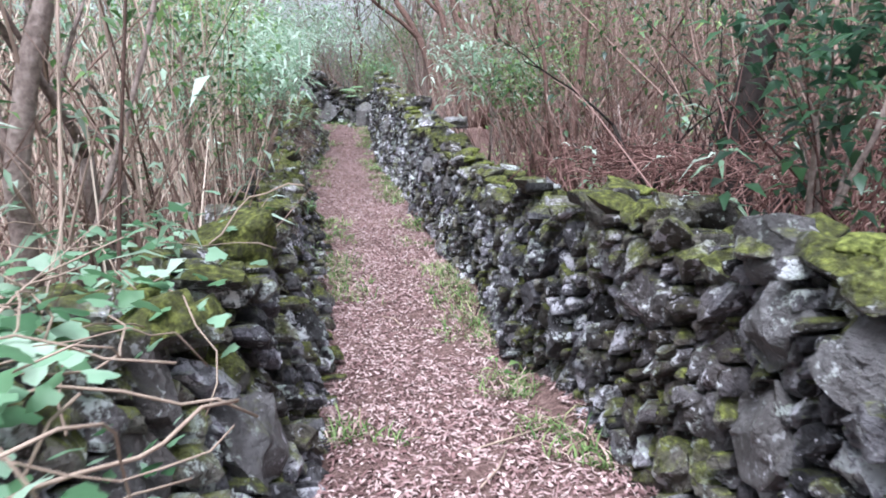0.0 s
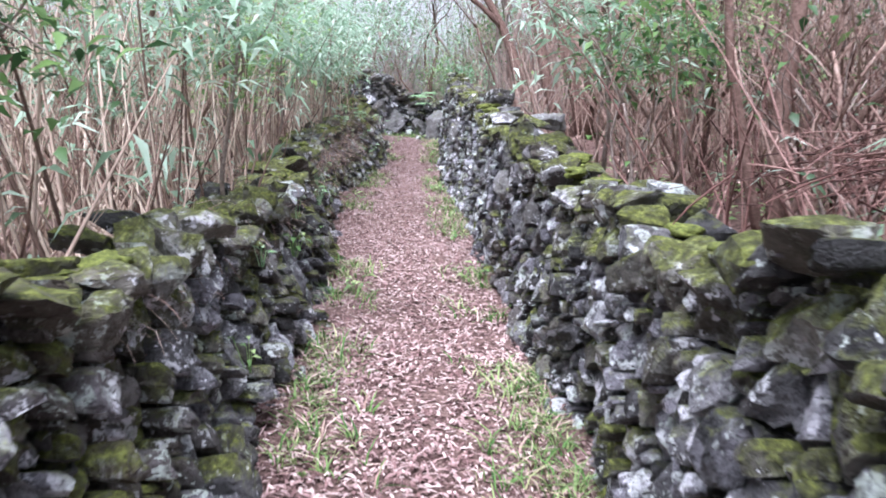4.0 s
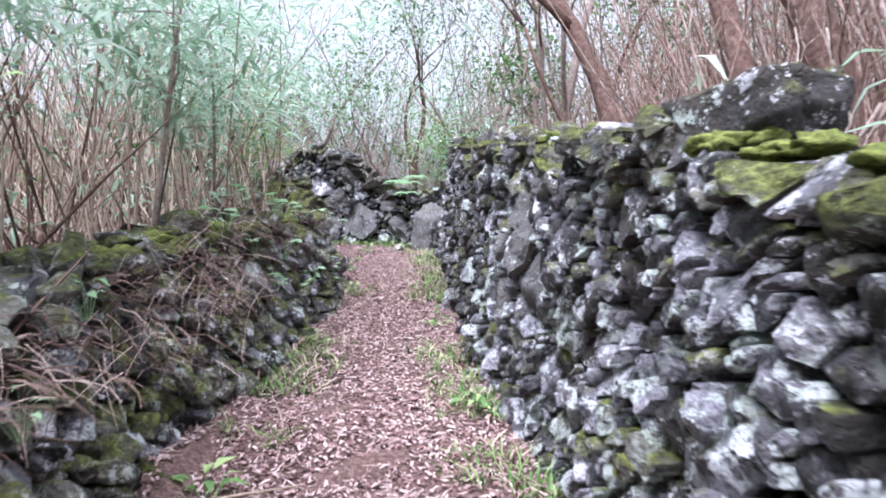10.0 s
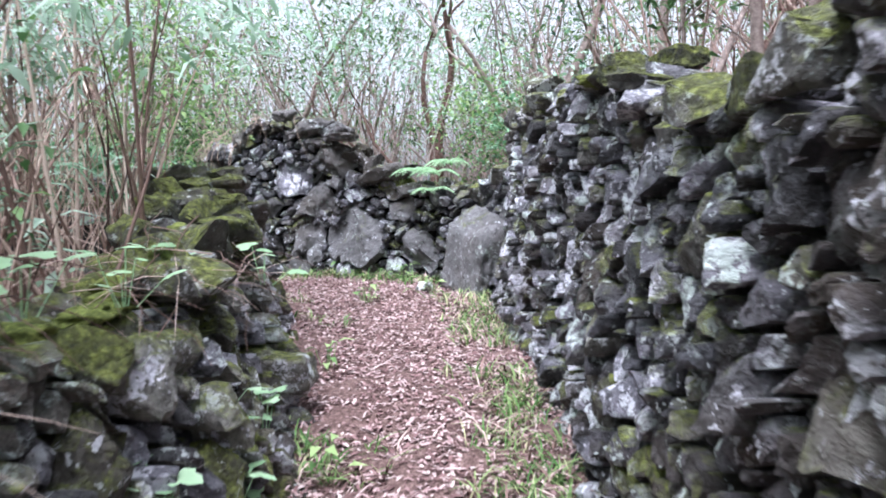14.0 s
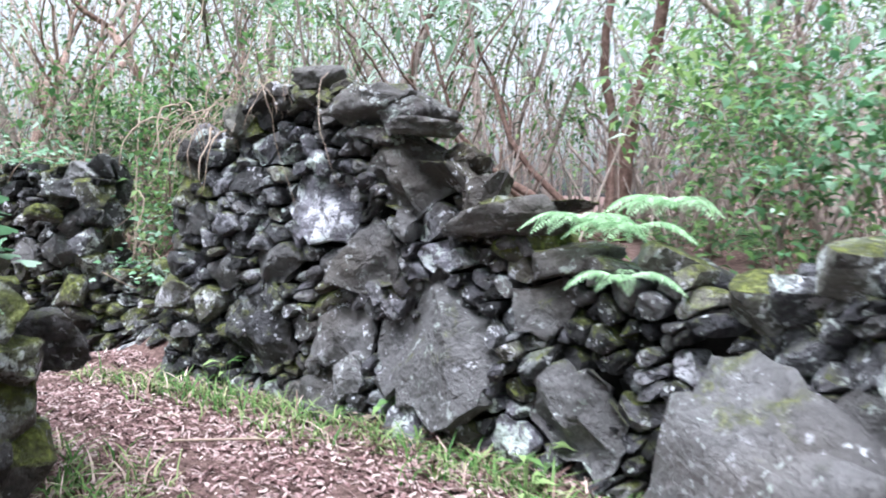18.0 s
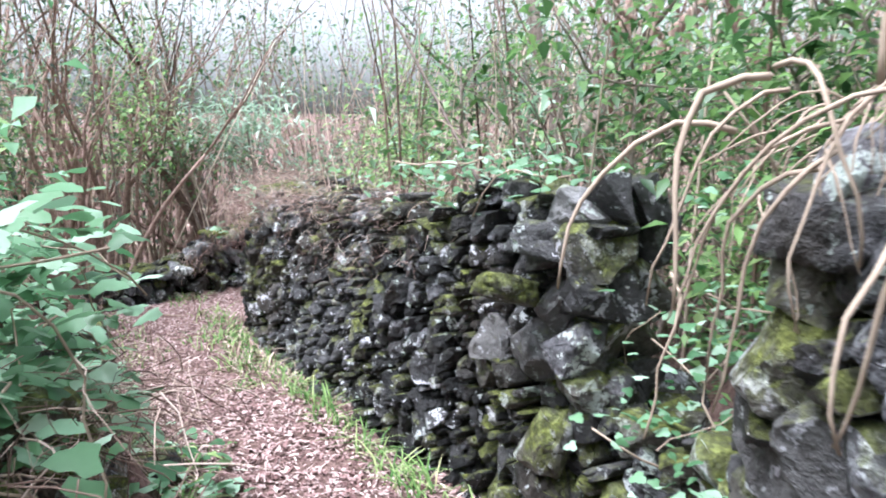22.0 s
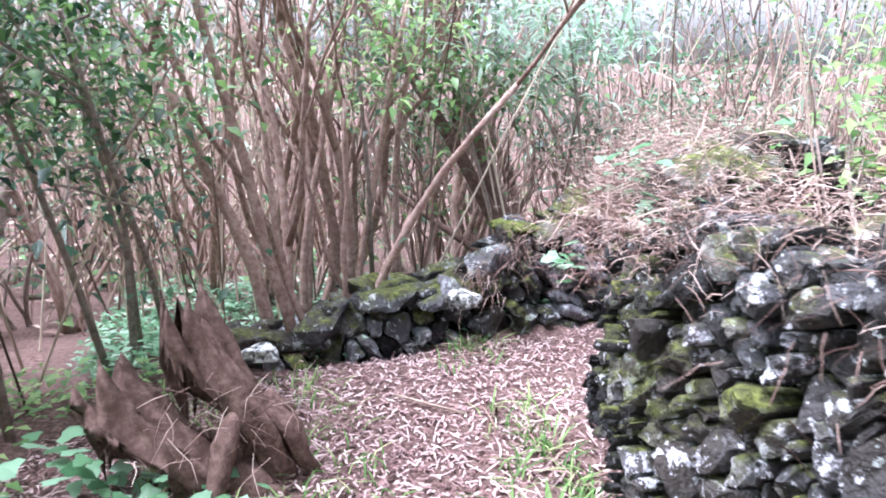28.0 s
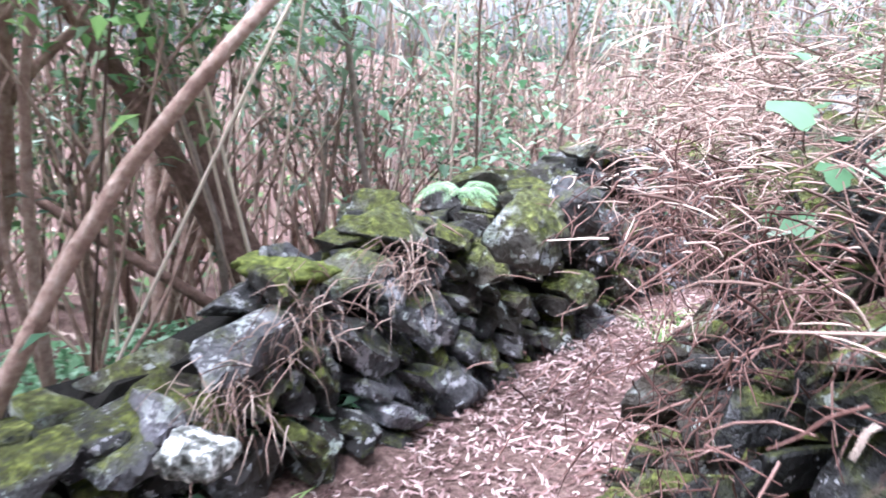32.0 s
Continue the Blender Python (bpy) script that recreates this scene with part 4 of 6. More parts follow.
# right of the path
tree("tree", "tall many-stemmed tree with red-brown trunks on the bank", (2.7, 16.4), [((-0.12, 0.1, 1), 3.4, 0.16), ((-0.3, 0.2, 1), 3.2, 0.11), ((0.3, -0.05, 1), 1.7, 0.16), ((0.55, 0.2, 1), 2.2, 0.12), ((1.1, -0.1, 0.8), 2.6, 0.09)], TRUNK, LEAF, 900, (0.07, 0.14), 2, 0.4)
tree("tree", "straight red-brown trunk on the bank above the wall", (2.2, 18.75), [((0.02, 0.0, 1), 3.4, 0.12), ((-0.5, 0.1, 1), 2.4, 0.03)], TRUNK, LEAF, 300, (0.07, 0.14), 2, 0.4)
tree("tree", "trunk coloured shade-black with spreading twigs on the bank", (2.64, 5.42), [((0.03, 0.1, 1), 2.6, 0.15), ((-0.35, 0.5, 1.0), 1.3, 0.03), ((0.7, 0.2, 0.7), 1.6, 0.04), ((0.5, 0.6, 0.4), 1.4, 0.03), ((0.6, -0.4, 0.5), 1.4, 0.03), ((0.1, 0.9, 0.5), 1.3, 0.028)], BARK_SHADED, LEAF_DARK, 800, (0.06, 0.12), 2, 0.4)
tree("tree", "slender brown tree on the bank above the wall", (2.35, 8.3), [((0.05, 0.1, 1), 3.0, 0.06), ((-0.4, 0.2, 1), 2.4, 0.035), ((0.5, 0.4, 0.8), 2.2, 0.03)], TRUNK, LEAF, 500, (0.05, 0.1), 2, 0.35)
tree("shrub", "evergreen shrub with large glossy leaves by the wall", (1.95, 3.05), [((0.1, 0.1, 1), 1.1, 0.02), ((-0.3, 0.2, 1), 1.0, 0.018), ((0.4, 0.5, 0.8), 1.1, 0.018)], BARK, LEAF_DARK, 600, (0.08, 0.15), 1, 0.2, ratio=0.42)
tree("tree", "red-brown tree with many dead twigs behind the bend", (0.3, 28.2), [((0.0, 0.1, 1), 2.4, 0.07), ((0.3, 0.1, 1), 2.2, 0.055), ((-1.1, 0.2, 0.8), 1.9, 0.045), ((-0.6, 0.1, 0.9), 1.9, 0.035), ((-0.8, -0.1, 0.6), 1.8, 0.03), ((-0.9, 0.1, 0.5), 1.7, 0.028)], TRUNK, LEAF, 900, (0.06, 0.12), 3, 0.4, bend=0.34)
tree("shrub", "bright green leafy shrub beside the bend wall", (0.95, 25.9), [((0.0, 0.1, 1), 0.9, 0.014), ((-0.3, 0.3, 1), 0.8, 0.012), ((0.4, 0.2, 1), 0.9, 0.012), ((0.1, -0.3, 1), 0.7, 0.012)], BARK, LEAF, 1500, (0.05, 0.1), 1, 0.28)
tree("shrub", "pale blue-green leafy shrub beside the bend wall", (1.5, 25.3), [((0.0, 0.1, 1), 1.0, 0.014), ((-0.3, 0.3, 1), 0.9, 0.012), ((0.3, -0.2, 1), 0.9, 0.012)], BARK, IVY, 1200, (0.05, 0.1), 1, 0.28, ratio=0.55)
for x, y in ((-2.6, 29.6), (-1.2, 31.0), (-4.2, 31.2), (-5.6, 29.6), (1.6, 27.4), (-3.4, 33.0), (2.4, 24.4), (2.0, 21.6)):
    tree("tree", "slim grey-brown tree with sparse leaves behind the walls", (x, y), [((rand(-0.1, 0.1), 0.05, 1), rand(2.8, 3.6), rand(0.05, 0.09)), ((rand(-0.4, 0.4), 0.1, 1), 2.6, 0.045)], BARK, LEAF, 260, (0.06, 0.12), 2, 0.45, group="trees behind the walls")
for x, y in ((-3.0, 28.6), (-1.6, 28.4), (-4.4, 29.0), (-2.95, 27.75), (-2.3, 28.0)):
    tree("shrub", "leafy green shrub under the trees", (x, y), [((0.1, 0.1, 1), 0.8, 0.014), ((-0.3, 0.3, 1), 0.8, 0.012), ((0.4, 0.2, 1), 0.7, 0.012)], BARK, LEAF, 650, (0.06, 0.11), 1, 0.3, group="shrubs under the trees")
# left of the path
tree("tree", "grey-brown trunk among the canes", (-1.52, 3.62), [((0.0, 0.05, 1), 3.2, 0.065), ((0.3, 0.1, 1), 2.6, 0.02)], BARK, LEAF, 400, (0.06, 0.12), 2, 0.4)
tree("tree", "forked brown tree among the canes", (-1.42, 4.55), [((0.02, 0.0, 1), 1.3, 0.065), ((-0.3, 0.1, 1), 2.0, 0.04)], BARK, LEAF, 500, (0.06, 0.12), 2, 0.45)
tree("tree", "dark broken trunk among the canes", (-2.6, 11.8), [((0.1, 0.05, 1), 1.8, 0.1), ((0.5, 0.2, 0.6), 1.8, 0.045)], BARK_RED, LEAF_LIGHT, 900, (0.1, 0.18), 2, 0.5)
tree("tree", "leaning brown trunk with green leaves over the canes", (-2.9, 15.5), [((0.35, 0.0, 1), 2.2, 0.075), ((-0.3, 0.2, 1), 2.4, 0.05)], BARK, LEAF_LIGHT, 900, (0.1, 0.2), 2, 0.55)
tree("tree", "slim dark tree hung with small dark leaves", (-9.2, 24.9), [((0.05, 0.05, 1), 3.2, 0.06), ((-0.25, 0.1, 1), 3.0, 0.05), ((0.4, 0.2, 1), 2.4, 0.04)], BARK, LEAF_DARK, 1300, (0.06, 0.11), 2, 0.4)
tree("tree", "old leaning tree with two grey-brown trunks beside the low wall", (-10.75, 28.72), [((-0.5, -0.55, 1), 3.0, 0.075), ((-0.4, -0.65, 1), 2.8, 0.065), ((-0.9, -0.9, 0.8), 2.2, 0.035)], TRUNK, LEAF_DARK, 700, (0.06, 0.11), 2, 0.5, bend=0.14)
for x, y in ((-10.6, 26.9), (-11.4, 26.3), (-12.0, 27.6), (-11.2, 25.3), (-12.9, 28.9), (-12.4, 30.2), (-11.4, 31.2), (-13.4, 26.4)):
    tree("shrub", "tall shrub of many bare red-brown stems", (x, y), [((rand(-0.3, 0.3), rand(-0.3, 0.3), 1), rand(2.0, 3.0), rand(0.014, 0.03)) for _ in range(4)], BARK_RED, LEAF_DARK, 160, (0.06, 0.1), 2, 0.5, group="bare shrubs beside the low wall", bend=0.34)
for x, y, w, l in ((-9.78, 26.66, -0.12, 0.05), (-9.66, 26.8, 0.1, 0.04), (-9.86, 27.02, 0.05, 0.035), (-10.2, 26.8, -0.1, 0.05), (-10.3, 27.15, -0.05, 0.045), (-10.6, 27.6, -0.1, 0.03), (-11.0, 26.6, -0.1, 0.05), (-10.9, 27.2, 0.05, 0.05), (-11.6, 27.4, 0.1, 0.05), (-11.5, 28.2, -0.15, 0.05)):
    tree("tree", "slender upright tree with bare reddish bark beside the low wall", (x, y), [((w, rand(-0.1, 0.2), 1), rand(1.9, 2.6), l * 0.9), ((rand(-0.2, 0.2), rand(-0.1, 0.15), 1), rand(1.6, 2.4), l * 0.6)], BARK_RED, LEAF_DARK, 70, (0.05, 0.1), 2, 0.4, group="slender trees beside the low wall", bend=0.2)
for x, y in ((-5.0, 30.6), (-6.6, 30.0), (-7.8, 31.8), (-6.9, 33.2)):
    tree("tree", "brown-barked tree behind the overgrown wall", (x, y), [((rand(-0.2, 0.2), 0.1, 1), 3.0, 0.08), ((rand(-0.6, 0.6), 0.2, 1), 2.8, 0.06)], BARK_RED, LEAF, 600, (0.07, 0.13), 2, 0.5, group="trees behind the overgrown wall")


# ---- undergrowth: bare twiggy shrubs and leafy bushes, a few shapes planted many times ----
def sprout(name, label, stems, bark, leaf, leaves, size, depth, spread, group, bend=0.3):
    """A shrub at the origin, to be planted elsewhere."""
    top = thing(name, label, "shrub", group)
    tips = []
    for way, length, radius in stems:
        g = Geo()
        bough(g, Vector((rand(-0.08, 0.08), rand(-0.08, 0.08), -0.05)), Vector(way), length, radius, depth, tips, bend, 6)
        part("stem", g, bark, top)
    if leaves:
        g = Geo()
        crown(g, tips, leaves, size, spread, 0.42)
        part("leaves", g, leaf, top, kind="stuff")
    return top


def plant(kinds, count, box, clear, rise=(0.8, 1.25)):
    for (x, y) in wild(count, box, clear):
        m = Matrix.Translation((x, y, height(x, y) - 0.04)) @ Matrix.Rotation(rand(0, 6.28), 4, "Z")
        ob = copy_thing(kinds[int(rng.integers(len(kinds)))], m)
        k = rand(*rise)
        ob.scale = (k, k, k)


def stems(n, lean, lo, hi, r):
    return [((rand(-lean, lean), rand(-lean, lean), 1), rand(lo, hi), rand(0.6, 1.3) * r) for _ in range(n)]


BARE = [sprout("shrub", "bare twiggy red-brown shrub in the thicket", stems(5, 0.5, 0.8, 1.3, 0.017), b, None, 0, (0, 0), 3, 0, "bare shrubs of the thicket") for b in (BARK_RED, BARK, BARK_RED, BARK)]
BUSH = [sprout("bush", "leafy evergreen bush in the undergrowth", stems(4, 0.5, 0.6, 1.0, 0.014), BARK, l, 750, (0.05, 0.11), 2, 0.22, "evergreen bushes of the undergrowth") for l in (LEAF, LEAF_DARK, LEAF_LIGHT)]
TALL = [sprout("tree", "slim tree with a thin leafy crown in the thicket", stems(2, 0.25, 2.0, 2.6, 0.05), b, l, 1100, (0.08, 0.16), 2, 0.5, "slim trees of the thicket") for b, l in ((BARK, LEAF), (BARK_RED, LEAF_DARK), (BARK_RED, LEAF))]
for k, ob in enumerate(BARE + BUSH + TALL):
    x, y = 4.5 + 0.8 * k, -3.0 - 0.5 * k
    ob.location = (x, y, height(x, y) - 0.04)
SLIM = [sprout("tree", "slim crooked grey-brown tree with small green leaves", stems(2, 0.3, 2.0, 3.0, 0.045), BARK, l, 700, (0.06, 0.12), 3, 0.45, "slim trees beyond the walls", 0.3) for l in (LEAF, LEAF_DARK, LEAF_LIGHT)]
TWIST = [sprout("shrub", "crooked shrub of many bare red-brown stems", stems(6, 0.4, 1.2, 2.0, 0.03), b, l, 260, (0.05, 0.1), 3, 0.3, "crooked bare shrubs", 0.36) for b, l in ((BARK_RED, LEAF_DARK), (TRUNK, LEAF_DARK), (BARK_RED, LEAF))]
for k, ob in enumerate(SLIM + TWIST):
    x, y = 4.5 + 0.9 * k, -9.0 - 0.5 * k
    ob.location = (x, y, height(x, y) - 0.04)
plant(SLIM, 22, (-8, 28.2, 7, 40), 1.3, (0.9, 1.4))
plant(SLIM, 16, (-16, 27, -3, 40), 2.0, (0.9, 1.4))
plant(SLIM, 10, (-14, 18, -4, 25), 1.2, (0.8, 1.2))
plant(TWIST, 11, (-15, 25.5, -9.8, 35), 1.3, (0.8, 1.2))
plant(TWIST, 14, (1.8, 9, 7, 25), 1.6, (0.8, 1.2))
plant(BARE, 9, (1.9, 6.8, 3.8, 10), 0.9, (0.7, 1.0))
plant(BARE, 26, (1.6, 3, 7, 24), 0.95)
plant(BARE, 18, (-6, 0, -0.5, 24), 0.9)
plant(BARE, 16, (-5, 27, 4, 34), 1.0)
plant(BARE, 22, (-15, 25.5, -4, 35), 0.8)
plant(BARE, 10, (-13, 20, -3, 25.6), 0.8)
plant(BUSH, 12, (2.4, 2, 7, 22), 1.4)
plant(BUSH, 16, (-8, 1, -1.5, 24), 1.4, (0.7, 1.1))
plant(BUSH, 30, (-6, 27.6, 5, 36), 1.1)
plant(BUSH, 9, (-16, 24, -9, 36), 1.2)
plant(BUSH, 14, (-14, 20, -4, 25.2), 0.8)
plant(TALL, 34, (-20, 2, 12, 44), 2.6, (0.9, 1.5))
plant(BUSH, 40, (-22, 0, 14, 44), 4.5, (1.3, 2.2))
# outer ring of big bushes, added to close the horizon and cut its light
plant(BUSH, 50, (-26, -6, 18, 22), 6.5, (1.8, 3.0))


# ---- saplings whose crowns hang over the walls ----
def sapling(x, y, z, kind):
    """A slender stem from the ground behind the wall, with a loose crown."""
    leaf, size, ratio, count, words = {
        "C": (LEAF_CANE, (0.12, 0.26), 0.17, 620, "tall cane with drooping pale green leaves"),
        "D": (LEAF_DARK, (0.05, 0.1), 0.45, 420, "sapling hung with small dark green leaves"),
        "E": (LEAF, (0.05, 0.1), 0.45, 560, "sapling with a dense crown of dark glossy leaves"),
        "L": (LEAF, (0.06, 0.13), 0.42, 650, "sapling with glossy green leaves"),
        "B": (LEAF_LIGHT, (0.06, 0.12), 0.42, 650, "sapling with bright young leaves"),
        "I": (IVY, (0.06, 0.12), 0.6, 420, "leafy shrub with pale blue-green leaves")}[kind]
    foot = Vector((x + rand(-0.25, 0.25), y + rand(0.0, 0.4), 0))
    for _ in range(6):
        if not inside(np.array([foot.x]), np.array([foot.y]))[0] and float(np.minimum(away(foot.x, foot.y, RIGHT_SIDE), np.minimum(away(foot.x, foot.y, LEFT_SIDE), away(foot.x, foot.y, FAR)))) > 0.6:
            break
        foot += Vector((0.5 if x > 0 else -0.5, 0.25 if y > 26.5 else 0, 0))
    foot.z = height(foot.x, foot.y) - 0.05
    top = thing("sapling", words + " behind the wall", "sapling", "saplings behind the walls", at=foot)
    head = Vector((x, y, z)) - foot
    trunk, tips = Geo(), []
    trunk.tube([Vector((0, 0, 0)), head * 0.35 + Vector((rand(-0.1, 0.1), rand(-0.1, 0.1), 0.1)), head * 0.75, head], [0.022, 0.018, 0.013, 0.008], 6)
    part("trunk", trunk, BARK, top)
    for _ in range(6):
        g = Geo()
        way = Vector((rand(-1, 1), rand(-1, 1), rand(-0.2, 0.7)))
        start = head * rand(0.6, 1.0)
        if not clear_of_way(start + foot + way * 0.6, 0.8):
            way = Vector((-way.x, -way.y, 0.6))
        bough(g, start, way, rand(0.4, 0.8), 0.008, 0, tips, 0.4, 4)
        part("branch", g, BARK, top)
    g = Geo()
    crown(g, tips, count, size, 0.22, ratio, foot)
    part("crown", g, leaf, top)


for x, y, z, kind in ((-0.75, 8.98, 1.85, "C"), (1.85, 10.2, 1.9, "C"), (-1.4, 6.87, 1.96, "L"), (-1.83, 12.55, 1.8, "B"), (-1.75, 13.7, 2.03, "B"),
                      (-1.6, 14.84, 2.25, "C"), (-1.2, 17.0, 2.6, "C"), (-1.5, 18.6, 2.5, "C"), (2.75, 13.65, 2.01, "L"), (-1.9, 23.16, 2.37, "B"), (-2.4, 22.0, 2.65, "C"), (1.72, 22.2, 2.9, "L"),
                      (-3.2, 27.9, 2.1, "L"), (-3.3, 28.3, 1.76, "B"), (-2.9, 29.57, 2.69, "B"), (0.87, 26.96, 2.44, "B"), (-5.8, 25.0, 2.3, "B"), (-4.15, 28.16, 2.08, "L"), (-6.08, 28.6, 2.23, "L"),
                      (-6.4, 25.0, 2.1, "D"), (-8.5, 25.85, 1.75, "E"), (-8.9, 25.75, 2.15, "E"), (-4.36, 28.62, 1.91, "L"), (-3.5, 28.2, 1.46, "B"), (-8.08, 29.4, 2.17, "B"), (-10.3, 27.2, 2.3, "B"), (-5.24, 29.07, 1.69, "L"),
                      (-8.8, 25.5, 1.75, "D"), (-8.98, 25.2, 2.2, "D"), (-9.2, 25.1, 1.43, "L"), (-11.11, 28.99, 2.18, "C"), (-7.6, 29.3, 1.7, "B"), (-10.86, 28.05, 1.6, "L"), (-9.8, 25.7, 1.5, "L"),
                      (-12.97, 27.92, 1.5, "D"), (-11.85, 29.44, 1.4, "D"), (-12.02, 30.94, 1.2, "D"), (-12.73, 30.23, 1.3, "D"), (-12.0, 31.83, 1.5, "D"), (-11.38, 30.35, 1.0, "I"), (-12.57, 28.1, 0.7, "L"),
                      (-4.5, 25.15, 1.3, "I"), (-5.3, 25.25, 1.15, "I"), (2.4, 9.4, 1.6, "L"), (2.9, 11.0, 1.9, "B"), (-2.6, 2.2, 2.1, "C"), (-2.2, 10.6, 1.6, "C"), (-9.5, 32.6, 2.0, "D"), (-10.6, 33.2, 1.8, "L")):
    sapling(x, y, z, kind)


# ---- overhead foliage ----
def canopy(name, label, spots, count, material, size, ratio=0.3, spread=0.7):
    g = Geo()
    for x, y, z in spots:
        tips = [(Vector((x + rng.normal(0, spread), y + rng.normal(0, spread), z + rng.normal(0, spread * 0.5))), None) for _ in range(12)]
        crown(g, tips, count, size, 0.3, ratio)
    lone(name, g, material, label, "foliage", kind="stuff")


canopy("cane_foliage", "pale green cane leaves hanging over the path", [(-1.9, 12.0, 2.3), (-2.4, 14.4, 2.5), (-1.6, 17.0, 2.6), (-2.6, 19.0, 2.7), (-1.4, 20.5, 2.9), (-3.0, 9.5, 2.3), (-1.5, 22.6, 2.6), (-1.4, 19.0, 2.3), (-1.7, 24.2, 2.9), (-0.8, 28.2, 3.0), (-1.6, 15.4, 2.2), (0.6, 28.8, 3.2)], 430, LEAF_CANE, (0.12, 0.28), 0.2, 0.8)
canopy("overhead_leaves", "green leaves of the trees above the bank", [(3.0, 7.5, 2.6), (2.2, 10.5, 2.8), (4.0, 5.0, 2.8), (3.4, 13.0, 3.2), (-0.4, 29.5, 3.6), (2.4, 26.5, 3.0), (-3.4, 29.8, 3.2)], 300, LEAF, (0.07, 0.14), 0.4, 0.6)
canopy("overhead_leaves", "dark green leaves over the far thicket", [(-6.5, 30.5, 2.8), (-8.5, 32.0, 2.7), (-10.5, 31.5, 2.8), (-12.5, 29.5, 2.6), (-13.0, 27.0, 2.8), (-8.8, 24.6, 2.4), (-7.2, 24.0, 2.2)], 150, LEAF, (0.06, 0.12), 0.4, 0.7)

# ---- boulders and single stones ----


def boulder(name, label, at, size, turn, material, seed, tilt=(0, 0), category="stone", group=""):
    """A larger stone of its own, finely broken."""
    r = np.random.default_rng(seed)
    bm = bmesh.new()
    bmesh.ops.create_icosphere(bm, subdivisions=4, radius=1.0)
    planes = np.concatenate([np.eye(3), -np.eye(3)]) + r.normal(0, 0.22, (6, 3))
    planes = np.concatenate([planes, r.normal(size=(5, 3))])
    planes /= np.linalg.norm(planes, axis=1)[:, None]
    offs = r.uniform(0.55, 0.78, 11)
    shift = Vector(r.uniform(-50, 50, 3))
    for v in bm.verts:
        a = planes @ np.array(v.co)
        reach = min([1.1] + [o / c for o, c in zip(offs, a) if c > 0.05])
        reach *= 1 + 0.13 * noise.noise(v.co * 1.6 + shift) + 0.1 * noise.noise(v.co * 4.0 + shift) + 0.06 * noise.noise(v.co * 10.0 + shift)
        v.co = v.co * reach
    for k in range(3):
        lo, hi = min(v.co[k] for v in bm.verts), max(v.co[k] for v in bm.verts)
        for v in bm.verts:
            v.co[k] = (v.co[k] - (lo + hi) / 2) / (hi - lo) * size[k]
    me = bpy.data.meshes.new(name)
    bm.to_mesh(me)
    bm.free()
    me.materials.append(material)
    me.polygons.foreach_set("use_smooth", [True] * len(me.polygons))
    ob = new(name, me)
    ob.matrix_basis = pose(*at, tilt[0], tilt[1], turn)
    return tagged(ob, label, category, group)


boulder("boulder", "mossy boulder with a white lichen patch on the low wall", (-0.64, 3.92, 0.7), (0.5, 0.46, 0.4), 20, STONE_GREEN, 1, (8, -12))
boulder("pale_stone", "flat white lichen-covered stone on the low wall", (-0.6, 3.3, 0.66), (0.3, 0.22, 0.11), 30, PALE, 2, (5, 12))
boulder("flat_stone", "loose flat grey stone on top of the wall", (1.7, 12.3, 0.96), (0.42, 0.34, 0.2), 15, STONE_BLOCK, 3, (4, 6))
boulder("boulder", "broad grey slab with moss on top of the wall", (1.45, 10.35, 0.72), (0.5, 0.62, 0.34), 5, STONE_MOSSY, 4, (5, -4))
boulder("pointed_stone", "dark pointed stone on top of the wall", (1.35, 14.55, 1.2), (0.4, 0.55, 0.3), 25, STONE_DARK, 5, (-14, 8))
boulder("boulder", "mossy boulder on top of the wall", (1.28, 13.0, 0.94), (0.46, 0.55, 0.26), 40, STONE_MOSSY, 6)
boulder("stone_slab", "large upright grey basalt slab leaning on the wall end", (0.46, 24.42, 0.62), (0.78, 0.3, 0.88), 112, STONE_BLOCK, 7, (8, -14))
for k, (x, y, z, w, h, t) in enumerate(((-0.45, 25.46, 1.42, 0.66, 0.2, -26), (-1.22, 25.95, 1.98, 0.44, 0.24, -25), (-1.15, 25.93, 1.82, 0.4, 0.13, -25), (-0.9, 25.78, 1.85, 0.36, 0.1, -26), (-0.16, 25.35, 1.26, 0.42, 0.16, -34), (-2.38, 26.4, 1.72, 0.3, 0.17, -22), (-1.55, 26.12, 2.14, 0.22, 0.16, -24))):
    boulder("block_stone", "large grey basalt block in the bend wall", (x + 0.08, y + 0.15, z), (w, 0.34, h), t, STONE_BLOCK if k % 3 != 2 else STONE, 20 + k, (rand(-6, 6), rand(-12, 12)), group="large blocks of the bend wall")
for k, (x, y, z, w, h) in enumerate(((-1.25, 23.0, 1.06, 0.36, 0.24), (-1.22, 22.9, 0.7, 0.36, 0.3), (-1.2, 23.3, 0.46, 0.32, 0.24), (-1.3, 22.4, 0.9, 0.34, 0.24), (-1.45, 23.5, 0.9, 0.3, 0.24), (-0.72, 21.2, 0.3, 0.36, 0.28))):
    boulder("mossy_stone", "rounded mossy stone with white lichen at the wall end", (x, y, z), (w, w * 0.9, h), rand(0, 180), STONE_MOSSY, 40 + k, (rand(-8, 8), rand(-8, 8)), group="mossy stones of the low wall end")
boulder("white_stone", "small white stone lying on the path edge", (0.02, 24.5, 0.33), (0.17, 0.13, 0.12), 10, PALE, 50)
boulder("mossy_stone", "flat yellow-mossed stone in the overgrown wall", (-3.78, 27.02, 1.27), (0.24, 0.26, 0.13), 10, STONE_GREEN, 51, (-6, 4))
boulder("boulder", "big dark cap stone on the wall end", (-3.75, 27.2, 1.44), (0.34, 0.3, 0.16), 15, STONE_DARK, 52)
